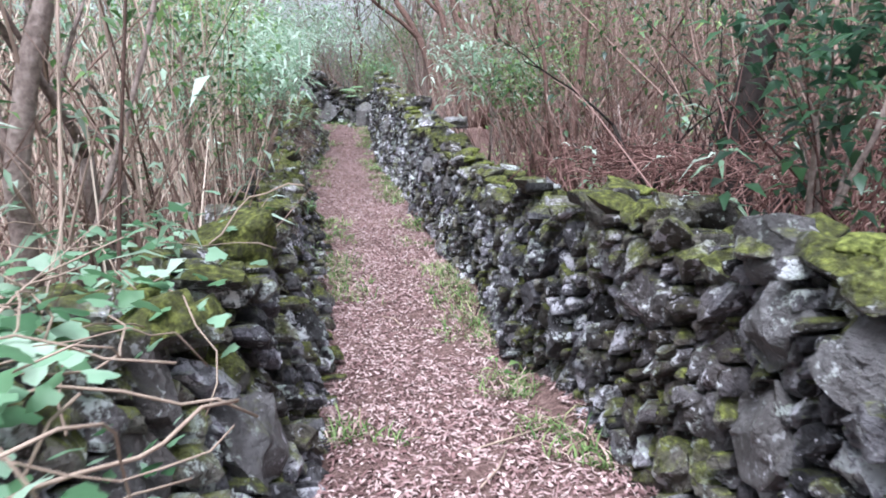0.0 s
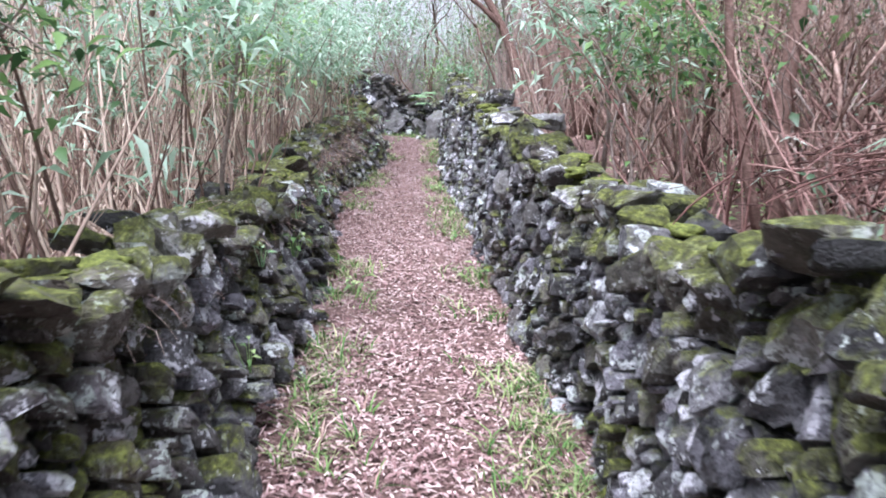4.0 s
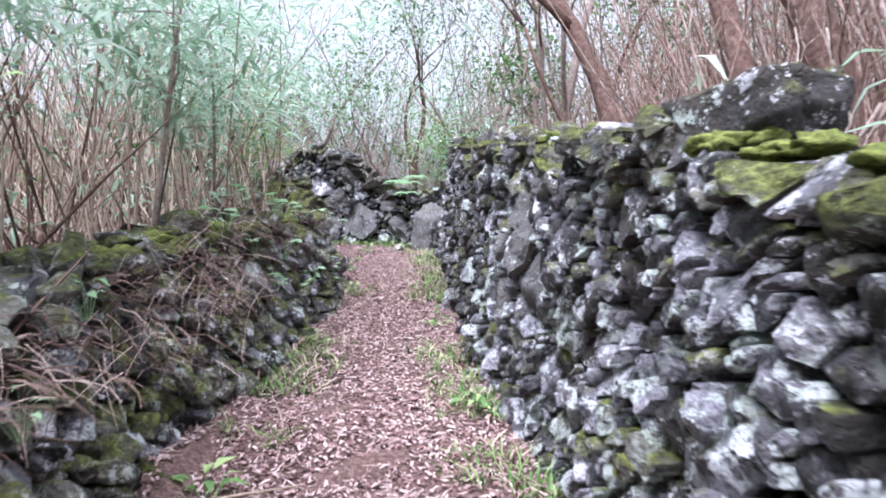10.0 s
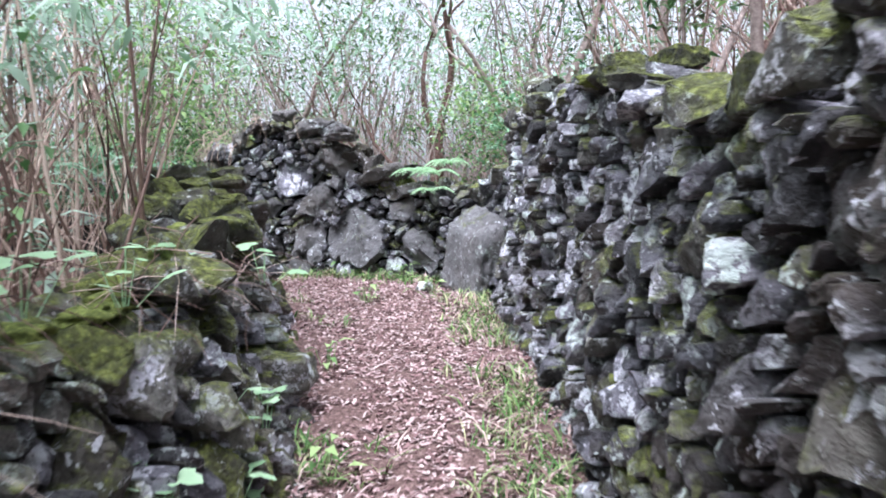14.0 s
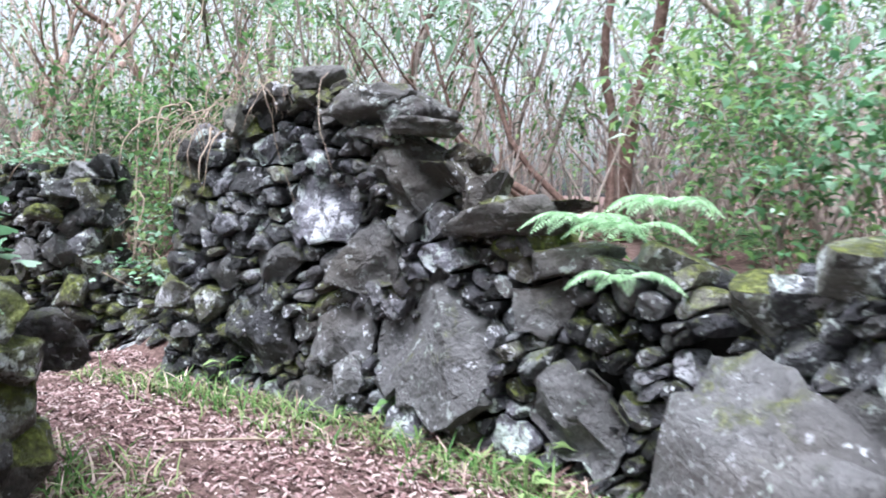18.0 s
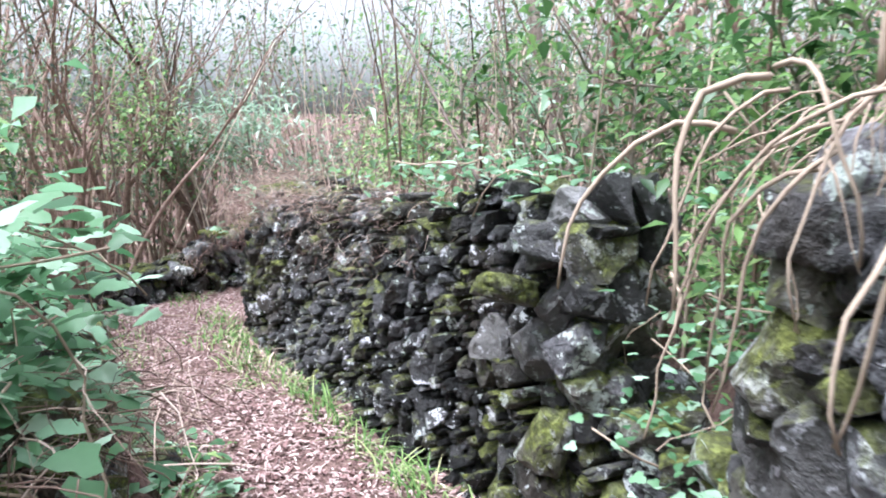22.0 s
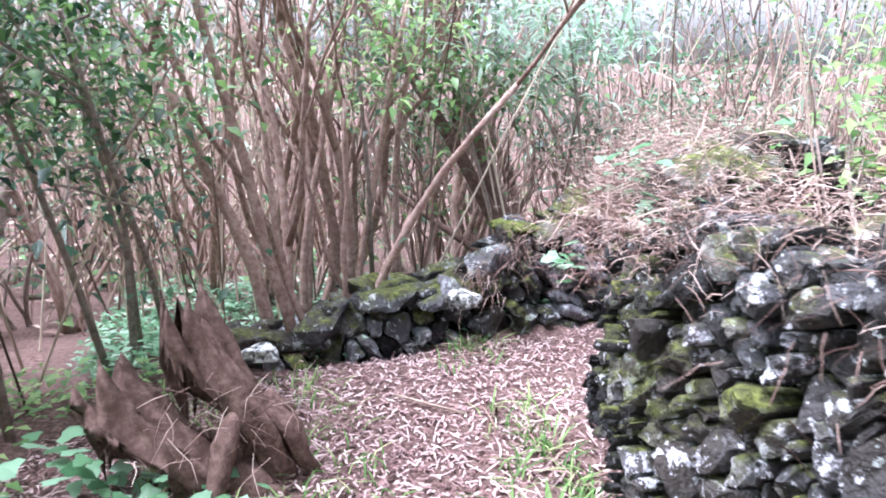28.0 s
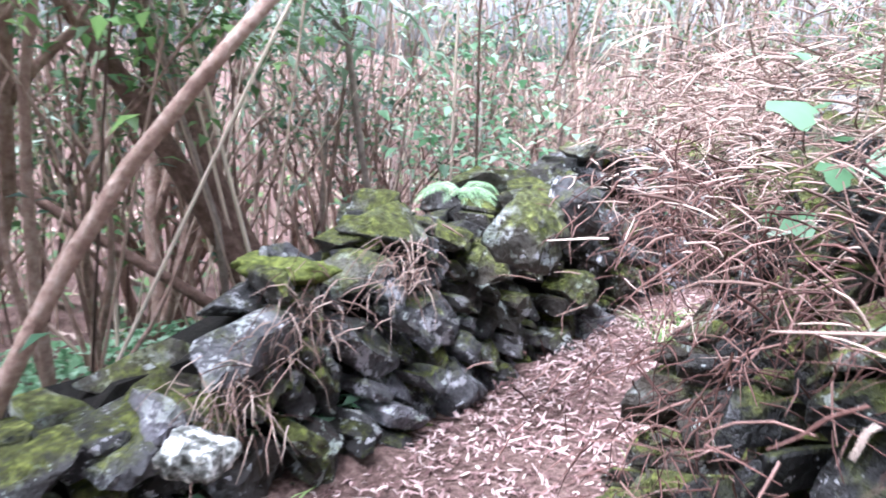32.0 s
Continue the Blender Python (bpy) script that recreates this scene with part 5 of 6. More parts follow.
boulder("white_stone", "white lichen-covered stone on the low tumbled wall", (-9.36, 27.62, 0.3), (0.17, 0.15, 0.1), 35, PALE, 53)
boulder("white_stone", "pale stone at the end of the tumbled wall", (-9.3, 26.5, 0.12), (0.2, 0.16, 0.1), 75, PALE, 54)
boulder("boulder", "mossy grey boulder in the tumbled wall", (-9.62, 29.0, 0.66), (0.32, 0.3, 0.3), 35, STONE_MOSSY, 55)
boulder("boulder", "dark boulder in the tumbled wall", (-9.78, 29.5, 0.66), (0.3, 0.32, 0.3), 10, STONE, 56)
boulder("boulder", "grey mossy boulder beside the path in the bend", (-2.12, 24.82, 0.9), (0.38, 0.36, 0.26), 25, STONE_PALE, 57)
boulder("boulder", "mossy boulder under the ivy inside the bend", (-3.3, 25.45, 0.8), (0.4, 0.36, 0.3), 60, STONE_MOSSY, 58)

for k, (x, y, z, w) in enumerate(((-3.0, 27.25, 0.48, 0.42), (-2.95, 27.45, 0.62, 0.36))):
    boulder("block_stone", "dark stone filling the gap between the walls", (x, y, z), (w, w * 0.8, w * 0.75), rand(0, 90), STONE_DARK, 70 + k, group="stones in the wall gap")

# ---- moss cushions ----


def moss_cushion(at, size, seed):
    r = np.random.default_rng(seed)
    bm = bmesh.new()
    bmesh.ops.create_icosphere(bm, subdivisions=3, radius=0.5)
    shift = Vector(r.uniform(-50, 50, 3))
    for v in bm.verts:
        v.co *= 1 + 0.5 * noise.noise(v.co * 3 + shift) + 0.4 * noise.noise(v.co * 8 + shift)
        v.co = Vector((v.co.x * size[0], v.co.y * size[1], v.co.z * size[2]))
    me = bpy.data.meshes.new("moss_cushion")
    bm.to_mesh(me)
    bm.free()
    me.materials.append(MOSS)
    me.polygons.foreach_set("use_smooth", [True] * len(me.polygons))
    ob = new("moss_cushion", me)
    ob.matrix_basis = pose(*at, 0, 0, r.uniform(0, 360))
    tagged(ob, "cushion of yellow-green moss on the stones", "moss", "moss cushions")


for k in range(96):
    line, tops, side = ((RIGHT, RIGHT_TOP, 1), (LEFT, LEFT_TOP, -1), (INNER, INNER_TOP, -1), (FAR, FAR_TOP, -1))[(0, 1, 0, 1, 2, 0, 1, 3)[k % 8]]
    st = along(line, tops)
    p, way, h = at_length(st, rand(0.15, 0.97) * st[-1][0])
    out = Vector((way.y, -way.x, 0)) * side
    q = p + out * (rand(0.08, 0.3) + h * (0.14 if side > 0 else 0.3))
    moss_cushion((q.x, q.y, height(p.x, p.y) + h + rand(-0.03, 0.01)), (rand(0.12, 0.28), rand(0.12, 0.2), rand(0.05, 0.08)), 300 + k)

# ---- ferns and leafy plants ----


def fern(at, fronds, length, seed_turn=0.0, label="bright green fern growing on the wall", lean=None):
    top = thing("fern", label, "fern", "ferns on the walls", at=at)
    for k in range(fronds):
        g = Geo()
        a = seed_turn + 2 * math.pi * k / fronds + rand(-0.3, 0.3)
        way = Vector((math.cos(a), math.sin(a), 0))
        if lean:
            way = (way + Vector(lean)).normalized()
        n, long = 24, length * rand(0.7, 1.1)
        pts = [way * long * (s / n) * 0.9 + Vector((0, 0, long * (0.75 * (s / n) - 0.85 * (s / n) ** 2))) for s in range(n + 1)]
        g.tube(pts, [0.004 * (1 - 0.8 * s / n) for s in range(n + 1)], 4, cap=False)
        side = way.cross(Vector((0, 0, 1)))
        stem, g = part("frond", g, FERN, top), Geo()
        for s in range(2, n + 1):
            w = long * 0.24 * math.sin(math.pi * (0.14 + 0.84 * s / n)) ** 0.8 * rand(0.85, 1.1)
            d = (pts[s] - pts[s - 1]).normalized()
            for sign in (-1, 1):
                g.leaf(pts[s], (side * sign + d * 0.35).normalized(), Vector((rand(-0.2, 0.2), rand(-0.2, 0.2), 1)), w, long * 0.034, 0.15, 0.35)
        part("frond_blade", g, FERN, stem, kind="stuff")
    return top


fern((-0.02, 25.4, 1.42), 9, 0.3, lean=(-0.2, -0.4, 0))
fern((0.16, 25.32, 1.4), 9, 0.3, lean=(-0.2, -0.5, 0))
fern((0.34, 25.45, 1.5), 9, 0.34, lean=(-0.4, -0.2, 0))
fern((0.12, 25.1, 1.22), 6, 0.26, lean=(-0.3, -0.5, 0))
fern((-1.2, 21.9, 0.98), 8, 0.3, lean=(0.4, -0.3, 0))
fern((-1.65, 23.7, 1.22), 6, 0.26, lean=(0.3, -0.2, 0))
fern((-9.72, 28.75, 0.8), 8, 0.19, lean=(0.5, -0.3, 0))


def leafy(at, count, size, material, label, spread=0.1, lobed=False, category="plant", group="small plants"):
    g = Geo()
    for _ in range(count):
        a, r = rand(0, 2 * math.pi), abs(rng.normal(0, spread))
        p = Vector((math.cos(a) * r, math.sin(a) * r, rand(0.02, 0.16)))
        way = Vector((math.cos(a), math.sin(a), rand(-0.1, 0.5)))
        g.tube([Vector((p.x * 0.3, p.y * 0.3, -0.03)), p], [0.003, 0.002], 3, cap=False)
        if lobed:
            g.lobed(p, way, Vector((rand(-0.3, 0.3), rand(-0.3, 0.3), 1)), rand(*size))
        else:
            long = rand(*size)
            g.leaf(p, way, Vector((rand(-0.3, 0.3), rand(-0.3, 0.3), 1)), long, long * 0.45, 0.15, 0.3)
    top = thing("plant", label, category, group, at=at)
    part("leaves", g, material, top)


for x, y in ((0.35, 25.0), (-0.15, 25.3), (-0.9, 25.75), (-0.45, 7.0), (-0.2, 10.2), (-0.7, 15.2), (-0.6, 18.2), (0.85, 10.6), (0.7, 12.6), (0.55, 16.4), (0.4, 19.0), (-0.45, 20.6), (-0.6, 22.0), (-5.3, 26.35), (-6.6, 26.1), (-7.6, 26.3), (-2.0, 26.2), (0.95, 4.9)):
    leafy((x, y, height(x, y)), int(rng.integers(7, 16)), (0.06, 0.12), LEAF_LIGHT, "small bright green weed at the foot of the wall", 0.07)
for y, up in ((7.2, 0.4), (8.0, 0.65), (9.0, 0.5), (9.8, 0.75), (10.6, 0.35), (11.4, 0.6), (12.2, 0.7), (13.0, 0.5), (13.6, 0.3), (14.2, 0.6), (14.9, 0.75), (15.6, 0.45)):
    p, way, h = at_length(along(LEFT, LEFT_TOP), (y + 2.5) * 1.013)
    leafy((p.x - 0.3 * up + 0.02, p.y, height(p.x, p.y) + up), int(rng.integers(5, 11)), (0.04, 0.09), FERN if up > 0.5 else LEAF_LIGHT, "small pale green plant rooted in the wall", 0.06)
for x, y, z in ((-1.05, 19.4, 0.9), (-0.98, 19.9, 0.86), (-1.1, 20.6, 0.85), (-0.9, 18.6, 0.55), (-0.85, 20.2, 0.35), (-0.78, 19.6, 0.3), (-0.75, 21.0, 0.8)):
    leafy((x, y, z), 6, (0.06, 0.1), FERN, "light green broad-leaved plant among the stones", 0.08, True)


for x, y, z in ((-1.12, 17.5, 0.82), (-1.0, 18.0, 0.6), (-0.95, 18.4, 0.3), (-1.05, 19.0, 0.95), (-0.85, 19.2, 0.25), (-0.72, 20.0, 0.1), (-0.7, 20.6, 0.2), (-1.2, 18.6, 1.0)):
    leafy((x, y, z), 8, (0.06, 0.11), FERN, "light green broad-leaved plant among the stones", 0.08, True)
for x, y in ((-0.5, 24.0), (0.1, 24.3), (-0.2, 25.1), (0.3, 24.75)):
    leafy((x, y, height(x, y) + 0.02), 12, (0.06, 0.12), LEAF_LIGHT, "bright green leafy plant at the foot of the bend wall", 0.09)


def ivy(name_label, spots, count, size, spread=0.3, twigs=6, room=0.6):
    """A mat of ivy leaves and runners over a wall."""
    mat = thing("ivy", name_label, "ivy", "ivy on the walls", at=spots[0])
    g = Geo()
    o = Vector(spots[0])
    for spot in spots:
        c = Vector(spot) - o
        for _ in range(count):
            p = c + Vector((rng.normal(0, spread), rng.normal(0, spread), rng.normal(0, spread * 0.45)))
            if not clear_of_way(p + o, room):
                continue
            a = rand(0, 2 * math.pi)
            g.lobed(p, Vector((math.cos(a), math.sin(a), rand(-0.6, 0.2))), Vector((rand(-0.5, 0.5), rand(-0.5, 0.5), 1)), rand(*size))
        for _ in range(twigs):
            p = c + Vector((rng.normal(0, spread), rng.normal(0, spread), rand(-0.1, 0.1)))
            pts = [p]
            d = Vector((rand(-1, 1), rand(-1, 1), rand(-0.3, 0.4)))
            for _ in range(6):
                d = (d + Vector((rand(-0.6, 0.6), rand(-0.6, 0.6), rand(-0.6, 0.35)))).normalized()
                pts.append(pts[-1] + d * rand(0.06, 0.14))
            if not all(clear_of_way(q + o, room) for q in pts):
                continue
            s = Geo()
            s.tube(pts, [rand(0.0018, 0.0045)] * 7, 5)
            part("runner", s, ROOT, mat, "pale bare runner")
    part("leaves", g, IVY, mat)


ivy("pale green ivy with bare runners over the low wall", [(-0.95, 2.1, 0.78), (-0.85, 2.8, 0.8), (-1.0, 3.5, 0.85), (-0.75, 1.8, 0.45)], 80, (0.04, 0.09), 0.2, 7)
ivy("bright green ivy and bare vines on the low wall", [(-0.58, 0.92, 0.98), (-0.62, 1.1, 0.85), (-0.74, 1.4, 0.98), (-0.85, 1.9, 0.98), (-0.8, 1.15, 1.02)], 46, (0.045, 0.09), 0.11, 10, 0.42)
ivy("large pale green ivy leaves over the inner wall", [(-2.4, 24.6, 1.3), (-2.95, 24.9, 1.3), (-3.5, 25.2, 1.25), (-4.1, 25.45, 1.15), (-4.8, 25.65, 0.9), (-5.3, 25.5, 0.6), (-2.9, 24.75, 1.55), (-3.3, 25.0, 1.7), (-3.75, 25.3, 1.62), (-4.2, 25.4, 1.4)], 120, (0.045, 0.1), 0.19, 6)
ivy("green ivy along the top of the overgrown wall", [(-3.85, 27.3, 1.68), (-4.3, 27.4, 1.66), (-4.9, 27.5, 1.58)], 75, (0.025, 0.06), 0.17, 4)
ivy("small ivy climbing in the gap between the walls", [(-2.75, 26.85, 0.9), (-3.1, 27.1, 0.95), (-3.1, 27.3, 1.2), (-2.8, 27.2, 1.4), (-2.9, 27.4, 1.7)], 60, (0.02, 0.05), 0.13, 3)
ivy("broad green leaves hanging from the wall corner", [(-7.72, 27.46, 0.95), (-7.5, 27.6, 1.3), (-7.95, 27.75, 1.2)], 9, (0.038, 0.065), 0.07, 0, 0.3)
ivy("ivy trailing down the wall corner", [(-7.8, 27.8, 1.15), (-8.1, 28.0, 1.1), (-8.3, 28.4, 1.05), (-8.6, 28.8, 1.25), (-8.4, 28.0, 0.8)], 60, (0.03, 0.06), 0.18, 3)


# ---- hanging roots and dead stems ----
def hanging(name, label, material, starts, length, radius, out, category="roots", droop=1.0):
    top = thing(name, label, category, at=starts[0])
    o = Vector(starts[0])
    for start in starts:
        g = Geo()
        p = Vector(start) - o
        d = (Vector(out) + Vector((rand(-0.5, 0.5), rand(-0.5, 0.5), rand(-0.1, 0.4)))).normalized()
        pts, n = [p], 8
        for k in range(n):
            d = (d + Vector((rand(-0.35, 0.35), rand(-0.35, 0.35), -droop * 0.35 + rand(-0.2, 0.2)))).normalized()
            pts.append(pts[-1] + d * length * rand(0.7, 1.2) / n)
        r = radius * rand(0.6, 1.2)
        g.tube(pts, [r * (1 - 0.6 * k / n) for k in range(n + 1)], 5)
        part("root", g, material, top)


hanging("hanging_roots", "pale curved roots hanging over the bend wall", ROOT, [(x, 26.3 - 0.36 * (x + 1.8) + rand(-0.06, 0.2), 1.84 + 0.42 * (x + 2.5) + rand(-0.08, 0.05)) for x in [rand(-2.55, -1.75) for _ in range(70)]], 0.3, 0.0032, (-0.08, -0.25, -0.1))
hanging("hanging_vine", "long bare vine hanging down the bend wall", ROOT, [(-1.5, 25.9, 2.14), (-1.72, 26.0, 2.06), (-1.3, 25.82, 2.1)], 0.75, 0.0032, (0.15, -0.25, -0.1), "vine", 1.0)
hanging("thick_roots", "thick pale roots looping over the end of the bend wall", ROOT, [(-2.25 + rand(-0.2, 0.2), 26.36 + rand(-0.12, 0.08), 1.92 + rand(-0.1, 0.1)) for _ in range(12)], 0.5, 0.006, (-0.15, -0.35, 0.0), "roots", 1.3)


def straw_mat(label, line_spots, count, length, out, spread=0.16, fall=0.8, material=None, thick=(0.0009, 0.0024)):
    g = Geo()
    for spot, way in line_spots:
        for _ in range(count):
            p = Vector(spot) + Vector((rng.normal(0, spread), rng.normal(0, spread), rng.normal(0, 0.07)))
            d = (Vector(way) * rand(0.0, 0.7) + Vector((rand(-1, 1), rand(-1, 1), rand(-0.3, 0.45)))).normalized()
            long = rand(0.4, 1.2) * length
            pts = [p]
            for _ in range(3):
                d = (d + Vector((rand(-0.4, 0.4), rand(-0.4, 0.4), -fall * rand(0.1, 0.6)))).normalized()
                pts.append(pts[-1] + d * long / 3)
            r = rand(*thick)
            g.tube(pts, [r, r, r * 0.8, r * 0.4], 3, cap=False)
    lone("dead_stems", g, material or STRAW, label, "dead stems", kind="stuff")


straw_mat("tangle of pale dead stems over the wall corner", [((-5.4, 27.6, 1.38), (0, -0.4, 0)), ((-6.0, 27.65, 1.32), (0, -0.4, 0)), ((-6.6, 27.75, 1.26), (0, -0.5, 0)), ((-7.1, 27.8, 1.22), (0, -0.5, 0)), ((-7.45, 27.75, 1.22), (-0.2, -0.5, 0)), ((-7.45, 27.5, 1.12), (-0.2, -0.5, 0)), ((-7.8, 27.75, 1.2), (-0.2, -0.5, 0)), ((-8.0, 27.95, 1.28), (-0.4, -0.4, 0)), ((-8.2, 27.95, 1.16), (-0.4, -0.4, 0)), ((-8.4, 28.3, 1.26), (-0.5, -0.3, 0)), ((-8.55, 28.5, 1.2), (-0.5, -0.3, 0)), ((-8.65, 28.9, 1.22), (-0.5, 0, 0))], 900, 0.055, (0, 0, 0), 0.14, 0.35, thick=(0.0004, 0.0016))
straw_mat("curtain of dead stems falling down the wall corner", [((-8.0, 27.76, 1.06), (-0.2, -0.2, -0.7)), ((-8.22, 27.9, 1.04), (-0.2, -0.2, -0.7)), ((-8.46, 28.18, 1.04), (-0.3, -0.1, -0.7)), ((-8.66, 28.5, 1.0), (-0.3, -0.1, -0.7)), ((-8.2, 27.85, 0.8), (-0.2, -0.2, -0.7))], 260, 0.09, (0, 0, 0), 0.09, 0.7, TWIG_RED, (0.0005, 0.0018))
straw_mat("dead stems hanging down the face of the overgrown wall", [((x, 27.3 + rand(0.0, 0.12), rand(1.05, 1.36)), (0, -0.2, -0.8)) for x in (-4.9, -5.3, -5.7, -6.1, -6.4, -6.7, -7.0, -7.3)], 60, 0.11, (0, 0, 0), 0.12, 0.7, thick=(0.0005, 0.0016))
hanging("dead_vines", "pale dead vines looped over the wall corner", ROOT, [(-8.22 + rand(-0.3, 0.3), 28.15 + rand(-0.25, 0.35), 1.24 + rand(-0.06, 0.08)) for _ in range(14)], 0.22, 0.0022, (-0.3, -0.4, 0.0), "vines", 0.9)
hanging("dead_vines", "pale dead vines trailing over the overgrown wall", ROOT, [(rand(-7.4, -4.4), 27.55 + rand(-0.1, 0.15), 1.4 + rand(-0.08, 0.04)) for _ in range(14)], 0.26, 0.0025, (0.0, -0.4, 0.1), "vines", 0.9)
straw_mat("dry grass lying on top of the low wall", [((-1.15, 19.0, 0.98), (0.6, 0, 0)), ((-1.0, 20.0, 0.92), (0.6, 0, 0)), ((-1.05, 21.0, 0.92), (0.5, 0, 0)), ((-1.2, 16.6, 0.78), (0.6, 0, 0)), ((-1.15, 17.8, 0.88), (0.6, 0, 0))], 60, 0.35, (0, 0, 0))
straw_mat("dry grass and twigs lying along the low wall", [((-0.75 - 0.04 * (y - 7) + rand(-0.1, 0.1), y, float(trail(-0.5, y)) + 0.82), (0.5, 0.2, 0)) for y in (6.6, 7.4, 8.3, 9.2, 10.0, 10.8, 11.6, 12.4, 13.2, 14.0, 14.8, 15.5)], 70, 0.24, (0, 0, 0), 0.17, 0.9)
straw_mat("brown dead stems hanging down the face of the low wall", [((-1.0 + rand(-0.1, 0.2), y, float(trail(-0.8, y)) + rand(0.55, 0.98)), (0.5, 0, -0.5)) for y in (13.2, 13.9, 14.5, 15.1, 15.6, 16.1, 16.6, 17.2, 17.8, 18.4)], 55, 0.3, (0, 0, 0), 0.13, 0.8, None, (0.0008, 0.0022))
straw_mat("dry needles hanging over the tumbled wall", [((-9.5, 28.0, 0.55), (0.7, -0.3, 0)), ((-9.5, 28.35, 0.66), (0.7, -0.3, 0)), ((-9.45, 27.75, 0.4), (0.7, -0.3, 0))], 70, 0.17, (0, 0, 0), 0.06, 1.6)
straw_mat("red-brown twigs heaped on the bank", [((2.2, 4.6, 0.95), (-0.4, 0, 0)), ((2.3, 5.4, 0.95), (-0.4, 0, 0)), ((2.25, 6.3, 0.85), (-0.4, 0, 0)), ((2.4, 7.2, 0.85), (-0.4, 0, 0)), ((2.6, 4.0, 1.1), (-0.4, 0, 0))], 150, 0.36, (0, 0, 0), 0.28, 0.35, TWIG_RED, (0.002, 0.0055))

# ---- stump ----


def stump(at):
    x, y = at
    z = height(x, y)
    top = thing("tree_stump", "old torn brown tree stump beside the path", "stump", at=(x, y, z))
    for name, dx, dy, tall, wide, lean in (("bole", 0.0, 0.08, 0.92, 0.075, (-0.05, -0.27)), ("broken_limb", 0.02, -0.14, 0.6, 0.085, (-0.05, -0.55)), ("torn_base", 0.0, -0.03, 0.3, 0.13, (0.0, -0.2))):
        g, rings, sides = Geo(), 18, 26
        for k in range(rings + 2):
            u = min(k / rings, 1.0)
            for q in range(sides):
                a = 2 * math.pi * q / sides
                c = Vector((math.cos(a), math.sin(a), 0))
                ridge = noise.noise(Vector((c.x * 2.4, c.y * 2.4, u * 1.6 + dx * 9))) + 0.7 * noise.noise(Vector((c.x * 5, c.y * 5, u * 4 + dy * 7))) + 0.4 * noise.noise(Vector((c.x * 9, c.y * 9, u * 9)))
                r = wide * (1 + 0.35 * (1 - u) ** 3) * (1 + 0.55 * ridge)
                rim = 0.75 + 0.5 * noise.noise(Vector((c.x * 3 + 4, c.y * 3, 5 + dx * 30)))
                z = tall * u * (1 - u + u * rim) - 0.08 - (0.25 * tall if k > rings else 0)
                g.v.append(Vector((dx, dy, z)) + c * r * (0.25 if k > rings else 1) + Vector((lean[0], lean[1], 0)) * u * tall + Vector((0.05 * math.sin(4 * u), 0.04 * math.sin(5 * u + dx), 0)))
        for k in range(rings + 1):
            for q in range(sides):
                a, b = k * sides + q, k * sides + (q + 1) % sides
                g.f.append((a, b, b + sides, a + sides))
        part(name, g, TRUNK, top)
    for a, l in ((-0.5, 0.34), (2.0, 0.3), (1.0, 0.28)):
        g = Geo()
        d = Vector((math.cos(a), math.sin(a), 0))
        w = Vector((-d.y, d.x, 0)) * rand(-0.08, 0.08)
        g.tube([d * 0.09 + Vector((0, 0, 0.3)), d * 0.17 + Vector((0, 0, 0.2)) + w * 0.5, d * l * 0.7 + w + Vector((0, 0, 0.07)), d * l + w * 2 + Vector((0, 0, -0.05))], [0.03, 0.05, 0.035, 0.012], 8)
        part("root", g, TRUNK, top)


stump((-8.25, 26.38))
straw_mat("dead stems hanging round the stump", [((-8.2, 26.35, 0.4), (0.4, 0, 0)), ((-8.25, 26.2, 0.3), (0.3, -0.3, 0))], 60, 0.2, (0, 0, 0), 0.12, 0.9)

# ---- sticks on the path and ground cover ----
for x, y, a, l in ((0.75, 3.6, 25, 0.55), (0.6, 3.2, 60, 0.4), (-0.55, 15.2, 20, 0.5), (-1.5, 25.4, 15, 0.7), (-0.4, 17.0, 70, 0.35), (-0.9, 20.9, 20, 0.4), (0.3, 6.4, 120, 0.3), (-8.6, 27.2, 40, 0.4)):
    g = Geo()
    d = Vector((math.cos(radians(a)), math.sin(radians(a)), 0))
    g.tube([-d * l / 2, Vector((0, 0, 0.02)) + d.cross(Vector((0, 0, 1))) * 0.03, d * l / 2 + Vector((0, 0, 0.01))], [0.007, 0.006, 0.004], 5)
    ob = lone("stick", g, ROOT, "thin dry stick lying on the path", "stick", "sticks on the path")
    ob.location = (x, y, height(x, y) + 0.02)


def ground_cover(label, box, count, material, size, clear=0.25):
    g = Geo()
    spots = wild(count, box, clear)
    zs = land(np.array([p[0] for p in spots]), np.array([p[1] for p in spots]))
    for (x, y), z in zip(spots, zs):
        for _ in range(3):
            a = rand(0, 2 * math.pi)
            long = rand(*size)
            g.leaf(Vector((x + rand(-0.05, 0.05), y + rand(-0.05, 0.05), z + rand(0.02, 0.16))), Vector((math.cos(a), math.sin(a), rand(-0.1, 0.5))), Vector((rand(-0.3, 0.3), rand(-0.3, 0.3), 1)), long, long * 0.5, 0.1, 0.25)
    lone("ground_cover", g, material, label, "ground cover", kind="stuff")


# creeping ivy, vines and dead stems beside the path before the stump
mat = thing("creeping_ivy", "pale green ivy creeping over rubble and dead stems beside the path", "ivy", at=(-6.4, 25.9, height(-6.4, 25.9)))
creep, base = Geo(), Vector(mat.location)
for _ in range(620):
    x, y = rand(-8.4, -4.7), rand(25.1, 26.42)
    high = 0.32 if y < 25.9 else 0.16
    a = rand(0, 2 * math.pi)
    creep.lobed(Vector((x, y, height(x, y) + rand(0.03, high))) - base, Vector((math.cos(a), math.sin(a), rand(-0.4, 0.2))), Vector((rand(-0.4, 0.4), rand(-0.4, 0.4), 1)), rand(0.045, 0.1))
part("leaves", creep, IVY, mat, kind="stuff")
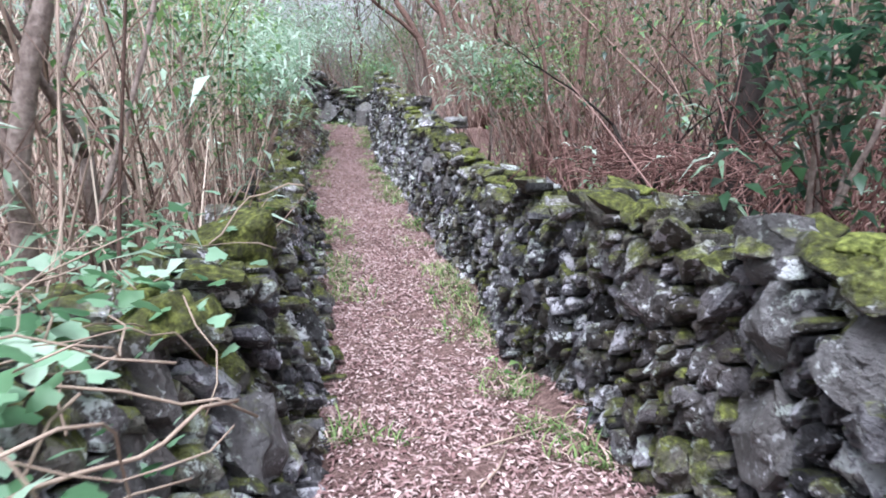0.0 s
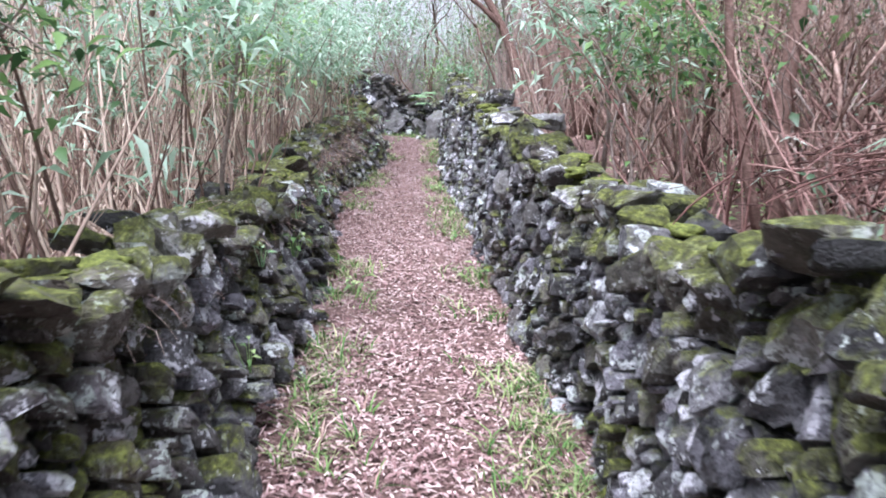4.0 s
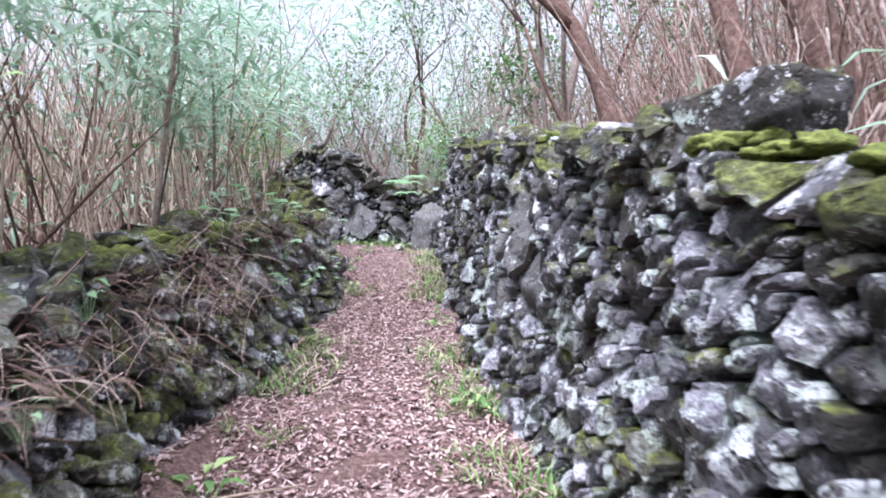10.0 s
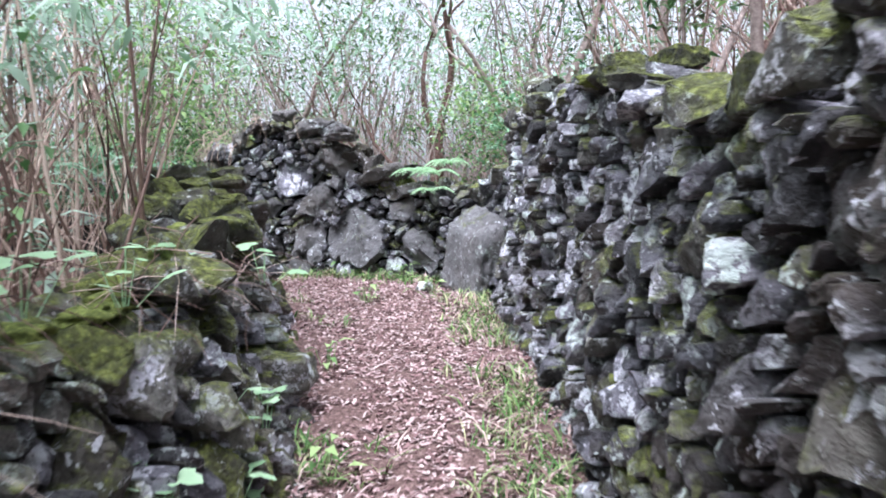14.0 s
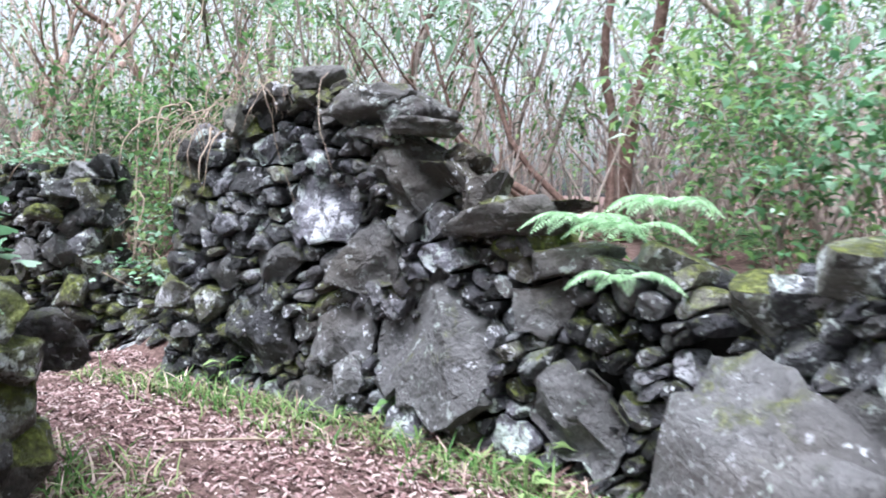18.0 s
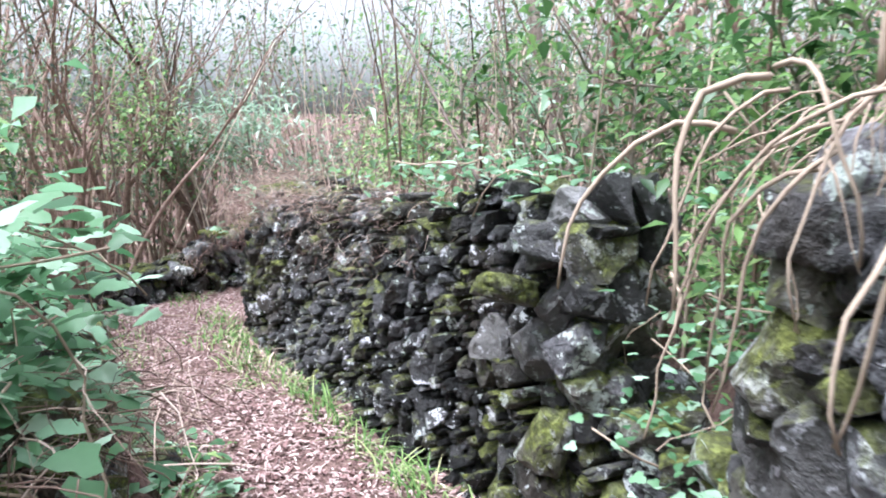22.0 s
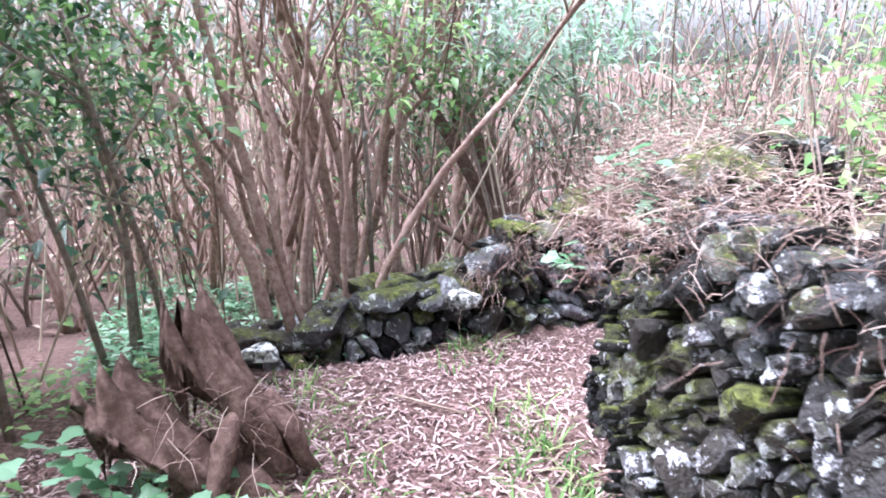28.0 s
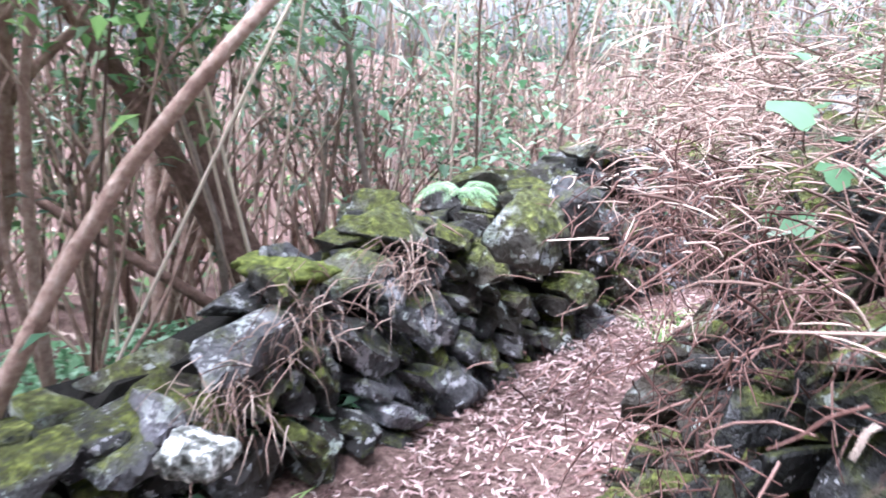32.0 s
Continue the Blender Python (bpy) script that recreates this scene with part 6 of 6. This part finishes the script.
for _ in range(34):
    x, y = rand(-7.6, -4.8), rand(25.2, 26.3)
    d, pts = Vector((rand(-1, 1), rand(-1, 1), 0.2)), [Vector((x, y, height(x, y) + 0.05)) - base]
    for _ in range(7):
        d = (d + Vector((rand(-0.6, 0.6), rand(-0.6, 0.6), rand(-0.35, 0.35)))).normalized()
        q = pts[-1] + d * rand(0.06, 0.13)
        low = height(q.x + base.x, q.y + base.y) - base.z
        q.z = min(max(q.z, low + 0.02), low + 0.26)
        pts.append(q)
    g = Geo()
    g.tube(pts, [rand(0.003, 0.007)] * 8, 5)
    part("runner", g, ROOT, mat, "pale bare runner")
for k, (x, y, w) in enumerate(((-5.6, 25.85, 0.42), (-6.0, 25.9, 0.34), (-6.4, 25.8, 0.4), (-5.2, 26.05, 0.34), (-6.9, 25.9, 0.3))):
    boulder("rubble_stone", "dark mossy stone half hidden in the ivy", (x, y, height(x, y) + 0.08), (w, w * 0.8, w * 0.6), rand(0, 180), STONE_DARK if k % 2 else STONE_MOSSY, 90 + k, group="stones under the ivy")
straw_mat("pale dead stems lying among the ivy", [((x, y, height(x, y) + 0.1), (0.3, 0, 0)) for x, y in ((-5.4, 25.9), (-6.0, 26.0), (-6.6, 26.0), (-7.3, 26.1), (-5.1, 25.7), (-5.8, 25.7))] + [((-4.6, 25.75, 0.9), (0.4, 0.3, -0.2)), ((-4.9, 25.85, 0.72), (0.4, 0.3, -0.2)), ((-4.2, 25.65, 1.0), (0.4, 0.3, -0.2)), ((-3.8, 25.5, 1.12), (0.4, 0.3, -0.2)), ((-3.4, 25.35, 1.2), (0.4, 0.3, -0.2))], 150, 0.24, (0, 0, 0), 0.17, 0.6, None, (0.0008, 0.0028))
sward = Geo()
for _ in range(1500):
    x, y = rand(-9.3, -7.2), rand(26.0, 26.9)
    if rng.random() < (y - 26.0) * 0.9 or float(away(x, y, [(-8.25, 26.38), (-8.25, 26.39)])) < 0.2:
        continue
    a = rand(0, 2 * math.pi)
    sward.blade(Vector((x, y, height(x, y) - 0.01)), Vector((math.cos(a), math.sin(a), 0)), rand(0.05, 0.15), rand(0.005, 0.011), rand(0.5, 1.1))
lone("grass_patch", sward, GRASS, "patch of pale green grass beside the stump", "grass", kind="stuff")

ground_cover("blue-green low plants under the shrubs", (-11.8, 25.6, -9.5, 28.4), 2000, IVY, (0.04, 0.09), 0.15)
ground_cover("green low plants beside the stump", (-9.5, 24.0, -5.4, 26.2), 700, LEAF_LIGHT, (0.05, 0.1))
ground_cover("low green plants on the bank", (1.7, 2.0, 5.0, 13.0), 700, LEAF_LIGHT, (0.05, 0.1), 0.7)
ground_cover("green plants behind the walls of the bend", (-5.5, 26.9, 2.5, 31.0), 1500, LEAF, (0.06, 0.12), 0.6)

ground_cover("dark green undergrowth covering the forest floor", (-24, -4, 14, 46), 5200, LEAF, (0.12, 0.3), 2.2)
ground_cover("brown dead leaves and twigs on the forest floor", (-24, -4, 14, 46), 6500, STRAW, (0.07, 0.2), 1.6)

# strap grass along the foot of the bend wall and the overgrown wall
strap = Geo()
for line, low, high in ((BEND, 1.2, 4.0), (AFTER, 0.0, 2.6)):
    st = along(line, [0] * len(line))
    for _ in range(230):
        p, way, h = at_length(st, rand(low, high))
        q = p + Vector((-way.y, way.x, 0)) * rand(0.02, 0.2)
        a = rand(0, 2 * math.pi)
        strap.blade(Vector((q.x, q.y, height(q.x, q.y) - 0.01)), Vector((math.cos(a), math.sin(a), 0)), rand(0.1, 0.28), rand(0.006, 0.013), rand(0.7, 1.2))
lone("strap_grass", strap, GRASS, "green strap-leaved grass along the foot of the walls", "grass", kind="stuff")
